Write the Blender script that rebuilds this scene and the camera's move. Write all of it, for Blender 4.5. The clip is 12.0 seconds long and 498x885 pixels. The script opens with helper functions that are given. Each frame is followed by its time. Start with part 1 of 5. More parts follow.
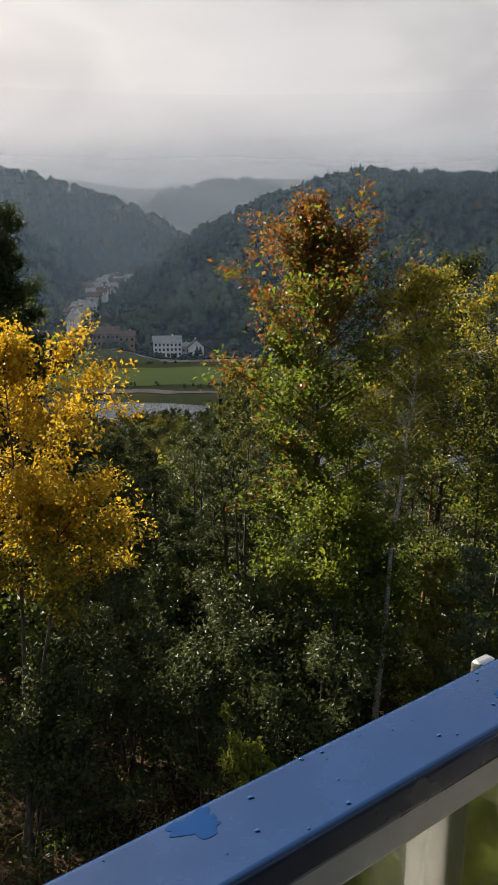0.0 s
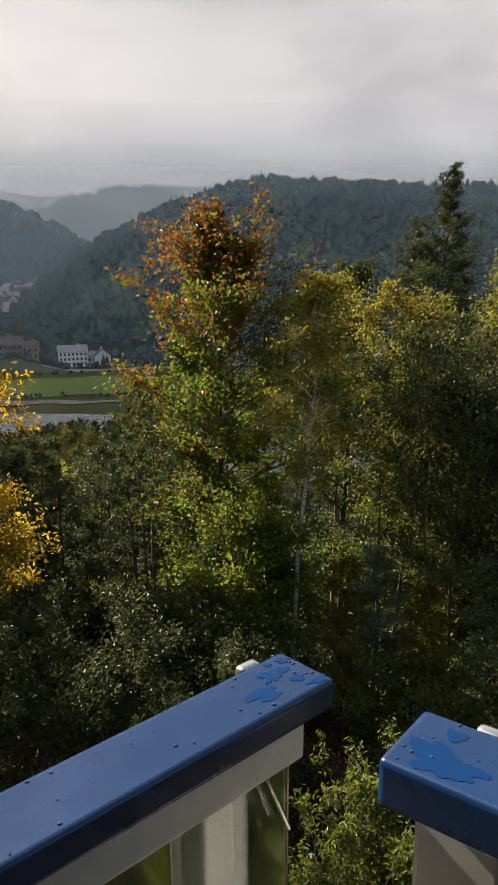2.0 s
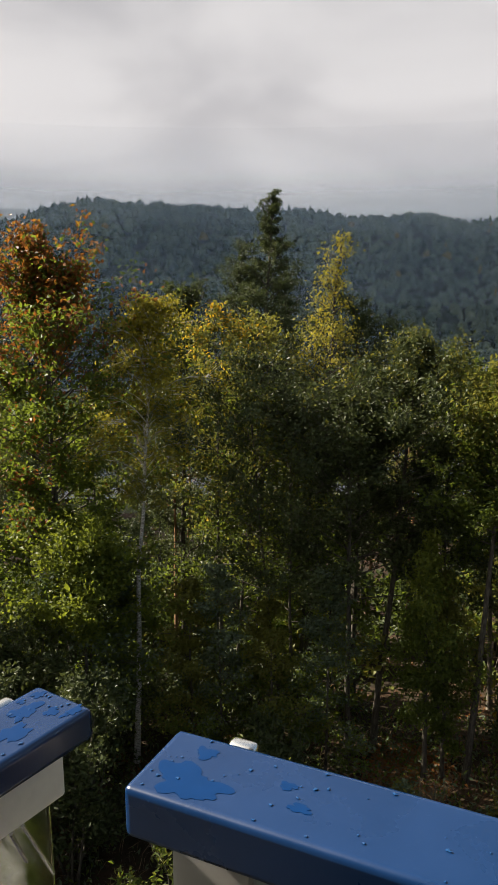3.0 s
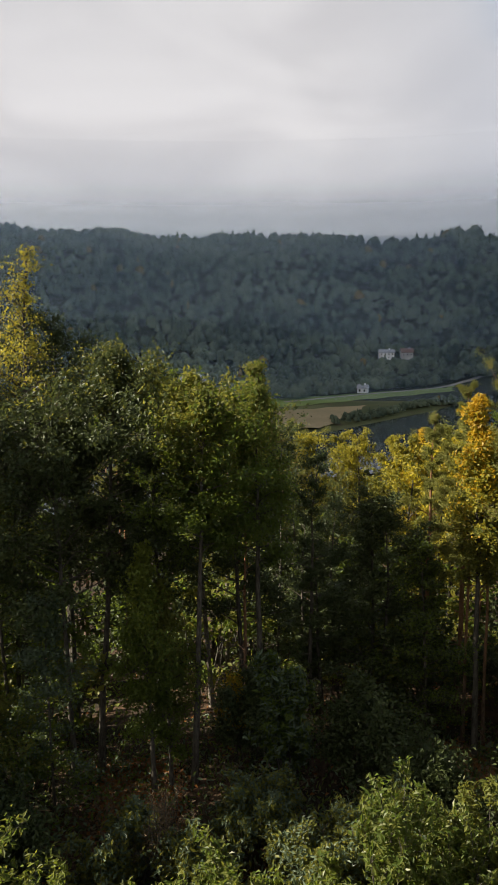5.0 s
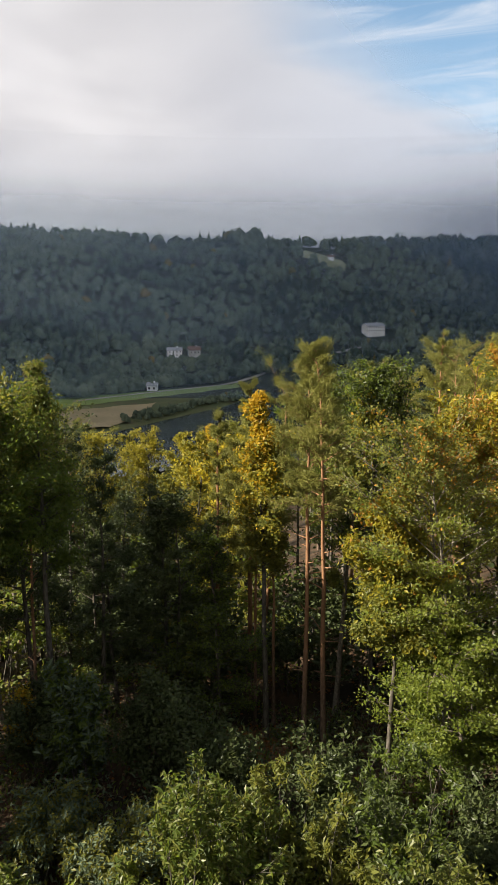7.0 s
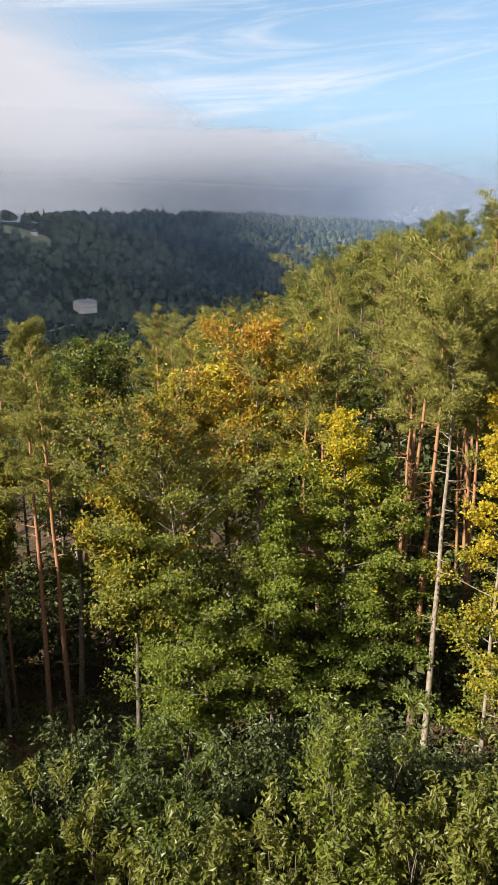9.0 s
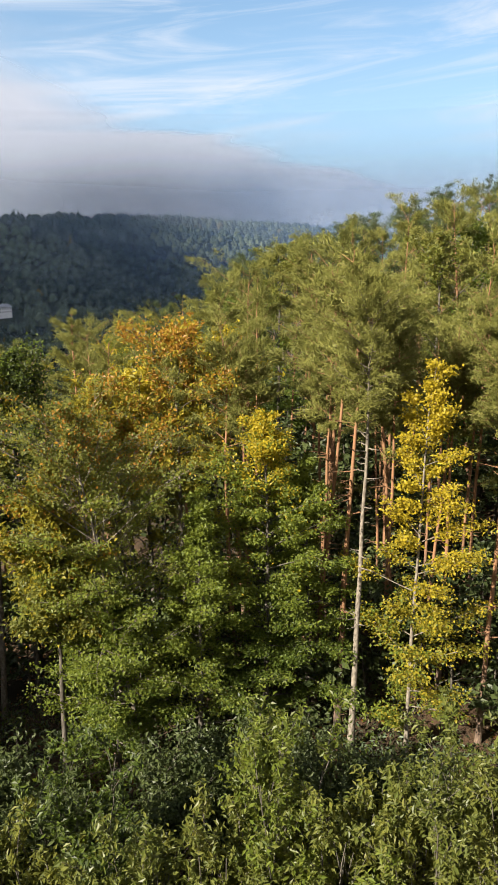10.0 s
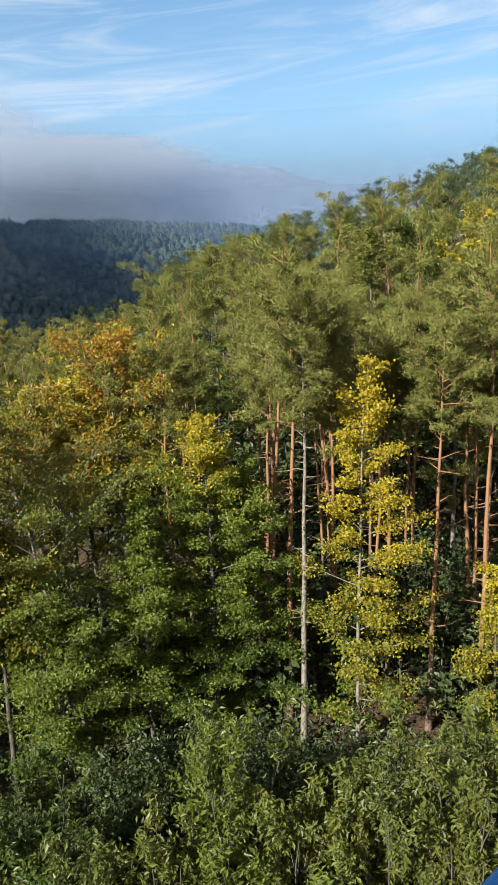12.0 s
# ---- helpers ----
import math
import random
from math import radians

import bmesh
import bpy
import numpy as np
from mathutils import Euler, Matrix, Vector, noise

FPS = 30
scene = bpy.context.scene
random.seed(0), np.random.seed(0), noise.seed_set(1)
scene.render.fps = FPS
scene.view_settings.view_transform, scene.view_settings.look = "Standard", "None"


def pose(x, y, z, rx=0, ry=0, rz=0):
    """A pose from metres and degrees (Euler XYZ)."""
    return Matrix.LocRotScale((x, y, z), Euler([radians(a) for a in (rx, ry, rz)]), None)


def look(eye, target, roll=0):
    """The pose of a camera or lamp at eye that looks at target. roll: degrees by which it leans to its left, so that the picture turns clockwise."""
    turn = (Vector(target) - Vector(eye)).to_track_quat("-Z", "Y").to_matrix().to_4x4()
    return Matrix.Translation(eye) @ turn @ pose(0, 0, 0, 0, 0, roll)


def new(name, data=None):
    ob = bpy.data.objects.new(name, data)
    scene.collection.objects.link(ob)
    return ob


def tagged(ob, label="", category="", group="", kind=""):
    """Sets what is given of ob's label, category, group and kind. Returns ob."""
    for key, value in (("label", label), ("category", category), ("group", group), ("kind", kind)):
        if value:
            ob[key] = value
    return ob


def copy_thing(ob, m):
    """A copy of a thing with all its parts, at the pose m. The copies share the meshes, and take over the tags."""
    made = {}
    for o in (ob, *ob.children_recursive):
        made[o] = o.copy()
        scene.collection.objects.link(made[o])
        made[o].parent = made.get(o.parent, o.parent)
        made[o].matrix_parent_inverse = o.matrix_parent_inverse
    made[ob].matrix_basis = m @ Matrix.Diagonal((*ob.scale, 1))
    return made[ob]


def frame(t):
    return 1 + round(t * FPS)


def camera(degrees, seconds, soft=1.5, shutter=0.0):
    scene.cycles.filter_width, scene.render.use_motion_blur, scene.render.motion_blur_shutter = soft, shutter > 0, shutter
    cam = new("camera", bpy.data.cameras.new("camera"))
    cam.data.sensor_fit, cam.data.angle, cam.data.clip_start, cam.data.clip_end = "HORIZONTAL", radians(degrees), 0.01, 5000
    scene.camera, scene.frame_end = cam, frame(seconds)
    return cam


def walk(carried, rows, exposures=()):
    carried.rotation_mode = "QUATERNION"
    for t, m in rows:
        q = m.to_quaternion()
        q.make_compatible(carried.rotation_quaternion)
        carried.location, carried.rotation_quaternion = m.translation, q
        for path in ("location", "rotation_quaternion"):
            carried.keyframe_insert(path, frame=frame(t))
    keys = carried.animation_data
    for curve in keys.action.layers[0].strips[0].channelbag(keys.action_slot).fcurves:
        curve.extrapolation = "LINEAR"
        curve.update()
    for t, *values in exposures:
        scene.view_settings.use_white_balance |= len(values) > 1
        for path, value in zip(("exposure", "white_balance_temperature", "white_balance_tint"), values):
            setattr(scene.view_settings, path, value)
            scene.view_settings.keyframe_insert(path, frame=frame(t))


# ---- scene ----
cam = camera(35.78, 12.0, soft=1.1)
PATH = [
    (0.0, pose(0.000, 0.000, 12.500, 75.88, -0.15, -0.00)),
    (0.5, pose(0.026, -0.044, 12.524, 76.04, 0.07, 0.02)),
    (1.0, pose(0.071, -0.033, 12.510, 76.14, 0.26, -0.09)),
    (1.5, pose(0.103, -0.008, 12.502, 76.25, 0.21, -1.76)),
    (2.0, pose(0.176, -0.008, 12.506, 76.37, 0.21, -6.87)),
    (2.5, pose(0.237, 0.002, 12.493, 77.38, 0.31, -12.62)),
    (3.0, pose(0.278, -0.015, 12.497, 77.97, 0.28, -19.08)),
    (3.2, pose(0.298, -0.061, 12.519, 78.61, -0.18, -21.57)),
    (4.8, pose(0.496, 0.043, 12.509, 78.84, 0.96, -39.43)),
    (5.0, pose(0.492, 0.050, 12.511, 78.80, 0.63, -40.94)),
    (5.5, pose(0.562, 0.039, 12.519, 78.69, -0.23, -44.97)),
    (6.0, pose(0.589, 0.017, 12.522, 78.73, -0.16, -49.95)),
    (6.5, pose(0.625, -0.010, 12.524, 78.62, -0.02, -53.55)),
    (6.7, pose(0.632, -0.021, 12.523, 78.66, -0.29, -54.52)),
    (8.3, pose(0.709, -0.004, 12.555, 77.16, 0.37, -69.87)),
    (8.5, pose(0.741, 0.014, 12.552, 76.98, 0.18, -72.24)),
    (9.0, pose(0.833, 0.073, 12.536, 76.90, 0.32, -77.34)),
    (9.5, pose(0.847, 0.077, 12.528, 77.00, 0.74, -80.34)),
    (10.0, pose(0.865, 0.002, 12.541, 77.05, 0.62, -83.23)),
    (10.5, pose(0.911, -0.072, 12.547, 77.14, 1.57, -84.31)),
    (11.0, pose(0.931, -0.191, 12.553, 76.91, 2.36, -88.88)),
    (11.5, pose(0.932, -0.214, 12.576, 76.72, 2.96, -91.51)),
    (12.0, pose(0.927, -0.206, 12.591, 76.95, 2.55, -87.72)),
]
walk(cam, PATH, [(0.0, 1.68, 6600, 10), (3.0, 1.74, 6550, 10), (6.0, 1.86, 6450, 10), (9.0, 2.11, 6600, 12), (10.5, 2.00, 6150, 10), (12.0, 1.87, 5780, 6)])

# ---- world and sun ----
SUN_AZ, SUN_EL = 49.0, 34.0          # azimuth to the left of +y, height, in degrees
world = bpy.data.worlds.new("sky")
scene.world = world
world.use_nodes = True


def node(tree, kind):
    return tree.nodes.new(kind)


def link(tree, a, b):
    tree.links.new(a, b)


def sock(tree, target, v):
    if isinstance(v, (int, float, tuple)):
        target.default_value = v
    else:
        tree.links.new(v, target)


def mth(tree, op, a, b=0.0, c=0.0, clamp=False):
    n = node(tree, "ShaderNodeMath")
    n.operation, n.use_clamp = op, clamp
    for i, v in enumerate((a, b, c)):
        sock(tree, n.inputs[i], v)
    return n.outputs[0]


def ramp(tree, v, lo, hi, soft=True):
    n = node(tree, "ShaderNodeMapRange")
    n.interpolation_type = "SMOOTHSTEP" if soft else "LINEAR"
    sock(tree, n.inputs["Value"], v)
    n.inputs["From Min"].default_value, n.inputs["From Max"].default_value = lo, hi
    return n.outputs["Result"]


def mixc(tree, f, a, b, blend="MIX"):
    n = node(tree, "ShaderNodeMix")
    n.data_type, n.blend_type = "RGBA", blend
    sock(tree, n.inputs[0], f)
    sock(tree, n.inputs[6], a if not (isinstance(a, tuple) and len(a) == 3) else (*a, 1))
    sock(tree, n.inputs[7], b if not (isinstance(b, tuple) and len(b) == 3) else (*b, 1))
    return n.outputs[2]


def noise_tex(tree, vec, scale, detail=4.0, rough=0.55, dist=0.0):
    n = node(tree, "ShaderNodeTexNoise")
    if vec is not None:
        link(tree, vec, n.inputs["Vector"])
    n.inputs["Scale"].default_value, n.inputs["Detail"].default_value = scale, detail
    n.inputs["Roughness"].default_value, n.inputs["Distortion"].default_value = rough, dist
    return n.outputs["Fac"]


def node_z(tree):
    """The height of the view direction."""
    sep = node(tree, "ShaderNodeSeparateXYZ")
    link(tree, node(tree, "ShaderNodeTexCoord").outputs["Generated"], sep.inputs[0])
    return sep.outputs[2]


def build_sky():
    tr = world.node_tree
    bg = tr.nodes["Background"]
    sky = node(tr, "ShaderNodeTexSky")
    sky.sky_type, sky.sun_disc = "NISHITA", False
    sky.sun_elevation, sky.sun_rotation = radians(SUN_EL), radians(-SUN_AZ)
    sky.altitude, sky.air_density, sky.dust_density, sky.ozone_density = 200, 1.0, 0.6, 1.4
    blue = mixc(tr, 1.0, sky.outputs[0], (0.110, 0.146, 0.152), "MULTIPLY")
    blue = mixc(tr, mth(tr, "ADD", 0.14, mth(tr, "MULTIPLY", mth(tr, "SUBTRACT", 1.0, ramp(tr, mth(tr, "MULTIPLY", mth(tr, "ARCSINE", node_z(tr)), 57.2958), 3.0, 22.0)), 0.34)), blue, (0.66, 0.76, 0.88))
    way = node(tr, "ShaderNodeTexCoord").outputs["Generated"]
    sep = node(tr, "ShaderNodeSeparateXYZ")
    link(tr, way, sep.inputs[0])
    x, y, z = sep.outputs
    az = mth(tr, "MULTIPLY", mth(tr, "ARCTAN2", mth(tr, "MULTIPLY", x, -1.0), y), 57.2958)
    el = mth(tr, "MULTIPLY", mth(tr, "ARCSINE", z), 57.2958)
    # direction stretched flat, so that the clouds lie in streaks
    flat = node(tr, "ShaderNodeCombineXYZ")
    up = mth(tr, "ADD", mth(tr, "ABSOLUTE", z), 0.16)
    link(tr, mth(tr, "DIVIDE", x, up), flat.inputs[0])
    link(tr, mth(tr, "DIVIDE", y, up), flat.inputs[1])
    n_big = noise_tex(tr, flat.outputs[0], 0.9, 6.0, 0.55, 0.6)
    n_fine = noise_tex(tr, flat.outputs[0], 2.6, 7.0, 0.6, 0.4)
    streak = node(tr, "ShaderNodeCombineXYZ")
    link(tr, mth(tr, "MULTIPLY", az, 0.045), streak.inputs[0])
    link(tr, mth(tr, "ADD", mth(tr, "MULTIPLY", el, 0.42), mth(tr, "MULTIPLY", az, 0.030)), streak.inputs[1])
    n_streak = noise_tex(tr, streak.outputs[0], 1.3, 8.0, 0.58, 0.9)
    wob = mth(tr, "MULTIPLY", mth(tr, "SUBTRACT", n_big, 0.5), 34.0)
    wob2 = mth(tr, "MULTIPLY", mth(tr, "SUBTRACT", n_fine, 0.5), 7.0)
    # the closed cloud over the valley, open towards the hillside
    closed = ramp(tr, mth(tr, "ADD", mth(tr, "ADD", az, wob), mth(tr, "MULTIPLY", mth(tr, "SUBTRACT", el, 10.0), -1.3)), -66.0, -40.0)
    # the fog bank that lies on the far plateau and thins out towards the hillside
    top = mth(tr, "ADD", mth(tr, "MULTIPLY", ramp(tr, az, -94.0, -62.0, False), 8.5), 4.2)
    bank = ramp(tr, mth(tr, "SUBTRACT", mth(tr, "ADD", top, mth(tr, "MULTIPLY", wob2, 0.9)), el), -1.6, 3.4)
    cirrus = mth(tr, "MULTIPLY", ramp(tr, n_streak, 0.42, 0.74), ramp(tr, el, 6.0, 11.0))
    cirrus = mth(tr, "MULTIPLY", cirrus, 0.78)
    glow = ramp(tr, mth(tr, "ADD", az, mth(tr, "MULTIPLY", el, 1.0)), -30.0, 62.0)
    shade = mth(tr, "MULTIPLY", mth(tr, "SUBTRACT", mth(tr, "ADD", mth(tr, "MULTIPLY", n_big, 0.7), mth(tr, "MULTIPLY", n_streak, 0.3)), 0.5), 1.1)
    grey = mixc(tr, ramp(tr, el, 3.0, 20.0), (0.52, 0.525, 0.56), (0.83, 0.84, 0.88))
    grey = mixc(tr, mth(tr, "MULTIPLY", glow, 0.9), grey, (1.0, 0.965, 0.965))
    grey = mixc(tr, 1.0, grey, mixc(tr, mth(tr, "ADD", 0.5, shade), (0.72, 0.73, 0.75), (1.26, 1.26, 1.25)), "MULTIPLY")
    bankc = mixc(tr, ramp(tr, az, -88.0, -52.0), (0.40, 0.48, 0.64), (0.55, 0.59, 0.65))
    col = mixc(tr, cirrus, blue, (0.80, 0.84, 0.90))
    col = mixc(tr, closed, col, grey)
    col = mixc(tr, mth(tr, "MULTIPLY", bank, mth(tr, "SUBTRACT", 1.0, closed)), col, bankc)
    link(tr, col, bg.inputs["Color"])
    bg.inputs["Strength"].default_value = 0.27


build_sky()
sun = new("sun", bpy.data.lights.new("sun", "SUN"))
sun.data.energy, sun.data.angle, sun.data.color = 5.0, radians(0.6), (1.0, 0.90, 0.74)
a, e = radians(SUN_AZ), radians(SUN_EL)
sun.matrix_world = look((-60 * math.sin(a) * math.cos(e), 60 * math.cos(a) * math.cos(e), 60 * math.sin(e)), (0, 0, 0))


# ---- materials ----
def material(name, rough=0.7, metal=0.0, spec=0.3):
    m = bpy.data.materials.new(name)
    m.use_nodes = True
    b = m.node_tree.nodes["Principled BSDF"]
    b.inputs["Roughness"].default_value, b.inputs["Metallic"].default_value = rough, metal
    b.inputs["Specular IOR Level"].default_value = spec
    return m, m.node_tree, b


def leaf_material(name, c0, c1, through_col, gloss=0.48, trans=0.38, spec=0.24):
    """Leaves that vary one by one between two colours, and let some light through."""
    m, tr, b = material(name, gloss, 0, spec)
    rnd = node(tr, "ShaderNodeNewGeometry").outputs["Random Per Island"]
    per = node(tr, "ShaderNodeObjectInfo").outputs["Random"]
    f = mth(tr, "ADD", mth(tr, "MULTIPLY", rnd, 0.75), mth(tr, "MULTIPLY", per, 0.25))
    c0, c1 = tuple(0.84 * k for k in c0), tuple(0.90 * k for k in c1)
    col = mixc(tr, f, c0, c1)
    link(tr, col, b.inputs["Base Color"])
    tl = node(tr, "ShaderNodeBsdfTranslucent")
    link(tr, mixc(tr, 0.55, col, through_col), tl.inputs["Color"])
    mx = node(tr, "ShaderNodeMixShader")
    mx.inputs[0].default_value = trans * 1.12
    link(tr, b.outputs[0], mx.inputs[1])
    link(tr, tl.outputs[0], mx.inputs[2])
    link(tr, mx.outputs[0], tr.nodes["Material Output"].inputs["Surface"])
    return m


def bark_material(name, c0, c1, scale=6.0, stretch=0.25, bump=0.5, c2=None, split=None):
    m, tr, b = material(name, 0.85, 0, 0.15)
    co = node(tr, "ShaderNodeTexCoord").outputs["Object"]
    mp = node(tr, "ShaderNodeMapping")
    link(tr, co, mp.inputs["Vector"])
    mp.inputs["Scale"].default_value = (scale, scale, scale * stretch)
    n = noise_tex(tr, mp.outputs[0], 3.0, 6.0, 0.65)
    n2 = noise_tex(tr, co, 0.8, 3.0)
    col = mixc(tr, ramp(tr, n, 0.35, 0.65), c0, c1)
    if c2:
        sep = node(tr, "ShaderNodeSeparateXYZ")
        link(tr, co, sep.inputs[0])
        col = mixc(tr, ramp(tr, mth(tr, "ADD", sep.outputs[2], mth(tr, "MULTIPLY", n2, 2.0)), split[0], split[1]), col, c2)
    col = mixc(tr, mth(tr, "MULTIPLY", n2, 0.35), col, c0)
    link(tr, col, b.inputs["Base Color"])
    bp = node(tr, "ShaderNodeBump")
    bp.inputs["Strength"].default_value, bp.inputs["Distance"].default_value = bump, 0.02
    link(tr, n, bp.inputs["Height"])
    link(tr, bp.outputs[0], b.inputs["Normal"])
    return m


def mottled(name, c0, c1, c2, s1, s2, rough=0.9, bump=0.4, dist=0.05, spec=0.15):
    m, tr, b = material(name, rough, 0, spec)
    co = node(tr, "ShaderNodeNewGeometry").outputs["Position"]
    n1, n2 = noise_tex(tr, co, s1, 5.0), noise_tex(tr, co, s2, 6.0, 0.65)
    col = mixc(tr, ramp(tr, n1, 0.38, 0.62), c0, c1)
    col = mixc(tr, ramp(tr, n2, 0.5, 0.72), col, c2)
    link(tr, col, b.inputs["Base Color"])
    bp = node(tr, "ShaderNodeBump")
    bp.inputs["Strength"].default_value, bp.inputs["Distance"].default_value = bump, dist
    link(tr, n2, bp.inputs["Height"])
    link(tr, bp.outputs[0], b.inputs["Normal"])
    return m


LEAF_GREEN = leaf_material("leaf_green", (0.038, 0.062, 0.011), (0.100, 0.134, 0.020), (0.19, 0.24, 0.02), trans=0.46)
# dark leaf tone; on oaks, hornbeams and bushes it also stands for shade
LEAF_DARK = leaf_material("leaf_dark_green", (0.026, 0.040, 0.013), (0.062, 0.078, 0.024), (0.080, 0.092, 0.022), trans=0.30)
LEAF_LIME = leaf_material("leaf_lime", (0.080, 0.114, 0.016), (0.158, 0.184, 0.026), (0.26, 0.29, 0.02), trans=0.45)
LEAF_OLIVE = leaf_material("leaf_olive", (0.074, 0.092, 0.018), (0.168, 0.170, 0.032), (0.25, 0.22, 0.03), trans=0.46)
LEAF_YELLOW = leaf_material("leaf_yellow", (0.27, 0.17, 0.010), (0.46, 0.31, 0.020), (0.58, 0.36, 0.02), trans=0.45)
LEAF_LEMON = leaf_material("leaf_lemon", (0.24, 0.19, 0.012), (0.43, 0.34, 0.024), (0.50, 0.40, 0.02), trans=0.45)
LEAF_YGREEN = leaf_material("leaf_yellow_green", (0.14, 0.14, 0.014), (0.30, 0.25, 0.024), (0.38, 0.32, 0.03), trans=0.45)
LEAF_ORANGE = leaf_material("leaf_orange", (0.20, 0.094, 0.012), (0.34, 0.190, 0.022), (0.40, 0.20, 0.02), trans=0.4)
LEAF_RUST = leaf_material("leaf_rust_brown", (0.105, 0.046, 0.014), (0.250, 0.105, 0.022), (0.34, 0.12, 0.02), trans=0.35)
NEEDLE = leaf_material("pine_needles", (0.086, 0.096, 0.024), (0.200, 0.194, 0.048), (0.22, 0.22, 0.04), trans=0.25, spec=0.12)
NEEDLE_DARK = leaf_material("spruce_needles", (0.030, 0.047, 0.019), (0.070, 0.088, 0.032), (0.07, 0.09, 0.03), trans=0.15, spec=0.12)
WILLOW = leaf_material("willow_leaf", (0.054, 0.074, 0.014), (0.134, 0.142, 0.030), (0.25, 0.25, 0.03), gloss=0.44, spec=0.28, trans=0.4)
LEAF_GREY = leaf_material("leaf_grey_green", (0.050, 0.074, 0.040), (0.115, 0.148, 0.088), (0.12, 0.16, 0.05), trans=0.3)
DRY = leaf_material("dry_stalk", (0.10, 0.065, 0.035), (0.19, 0.13, 0.070), (0.2, 0.13, 0.06), trans=0.2)


def far_leaf(name, c0, c1):
    """Foliage seen from afar, varied from tree to tree."""
    m, tr, b = material(name, 0.8, 0, 0.05)
    co = node(tr, "ShaderNodeNewGeometry")
    n = noise_tex(tr, co.outputs["Position"], 0.10, 3.0, 0.6)
    n2 = noise_tex(tr, co.outputs["Position"], 0.012, 3.0, 0.5)
    f = mth(tr, "ADD", mth(tr, "MULTIPLY", ramp(tr, n, 0.3, 0.7), 0.6), mth(tr, "MULTIPLY", co.outputs["Random Per Island"], 0.12))
    f = mth(tr, "ADD", f, mth(tr, "MULTIPLY", ramp(tr, n2, 0.4, 0.62), 0.35))
    link(tr, mixc(tr, f, c0, c1), b.inputs["Base Color"])
    bp = node(tr, "ShaderNodeBump")
    bp.inputs["Strength"].default_value, bp.inputs["Distance"].default_value = 0.7, 0.9
    link(tr, noise_tex(tr, co.outputs["Position"], 0.9, 3.0, 0.6), bp.inputs["Height"])
    link(tr, bp.outputs[0], b.inputs["Normal"])
    return m


FAR_LEAF = far_leaf("far_foliage", (0.012, 0.024, 0.019), (0.108, 0.132, 0.084))
FAR_AUTUMN = far_leaf("far_autumn_foliage", (0.075, 0.066, 0.022), (0.14, 0.10, 0.028))
BARK = bark_material("grey_bark", (0.035, 0.030, 0.024), (0.095, 0.085, 0.068))
BARK_PINE = bark_material("pine_bark", (0.055, 0.038, 0.028), (0.15, 0.105, 0.075), 7.0, 0.3, 0.7, (0.190, 0.100, 0.050), (1.5, 5.5))
BARK_BIRCH = bark_material("birch_bark", (0.16, 0.15, 0.13), (0.62, 0.60, 0.56), 4.0, 3.0, 0.3)
BARK_PALE = bark_material("pale_bark", (0.075, 0.064, 0.050), (0.19, 0.165, 0.13), 5.0, 0.5, 0.3)
SOIL = mottled("forest_floor", (0.022, 0.016, 0.010), (0.058, 0.034, 0.019), (0.026, 0.030, 0.012), 0.5, 5.0, 0.95, 0.9, 0.12)
VALLEY = mottled("valley_grass", (0.045, 0.058, 0.024), (0.075, 0.082, 0.034), (0.06, 0.05, 0.03), 0.02, 0.15, 0.95, 0.3, 0.3)
HILL = mottled("wooded_hill", (0.012, 0.018, 0.011), (0.022, 0.028, 0.015), (0.010, 0.016, 0.010), 0.012, 0.10, 0.95, 1.0, 4.0)
MEADOW = mottled("meadow_grass", (0.098, 0.142, 0.042), (0.124, 0.166, 0.050), (0.120, 0.140, 0.058), 0.02, 0.4, 0.9, 0.2, 0.1)
FIELD = mottled("brown_field", (0.185, 0.150, 0.085), (0.225, 0.180, 0.105), (0.15, 0.14, 0.07), 0.03, 0.5, 0.95, 0.2, 0.1)
PALE = mottled("pale_grass", (0.15, 0.16, 0.085), (0.20, 0.20, 0.115), (0.12, 0.14, 0.07), 0.05, 0.5, 0.95, 0.2, 0.1)
DIRT = mottled("pale_dirt", (0.15, 0.14, 0.125), (0.23, 0.215, 0.19), (0.10, 0.085, 0.07), 0.06, 0.5, 0.95, 0.2, 0.1)


# ---- the lie of the land ----
CX, CY = 0.5, 0.0
FLOOR_Z = -50.0


def spot(az, d):
    a = radians(az)
    return CX - math.sin(a) * d, CY + math.cos(a) * d


def table(rows):
    xs, ys = zip(*sorted(rows))
    return lambda v: np.interp(v, xs, ys)


SLOPE = table([(-180, 0.12), (-135, 0.20), (-104, 0.150), (-97, 0.110), (-92, 0.085), (-87, 0.055), (-81, 0.0), (-76, -0.06), (-70, -0.12), (-62, -0.20),
               (-54, -0.27), (16, -0.27), (40, -0.20), (110, 0.0), (180, 0.12)])
CREST_C = table([(25, -8.0), (11.5, -4.6), (9.8, -3.6), (8.2, -2.2), (4.5, 0.3), (1.7, 1.9), (-1.6, 3.3), (-4.7, 4.3), (-8.2, 4.9), (-12.4, 4.8), (-20, 4.4), (-26, 3.8), (-31.9, 3.9),
                 (-34, 3.4), (-38.7, 3.4), (-44, 3.4), (-50, 3.0), (-55.6, 3.1), (-62.5, 2.8), (-66.3, 3.1), (-71, 3.15), (-75.7, 3.0), (-83.4, 2.65), (-88, 2.3), (-95, 1.8), (-120, 0.0)])
CREST_A = table([(60, 7.0), (25, 5.6), (17, 4.8), (13.4, 4.1), (10.3, 3.2), (8.0, 2.4), (5.7, 1.2), (4.1, 0.2), (0, -3.0), (-10, -6.0)])
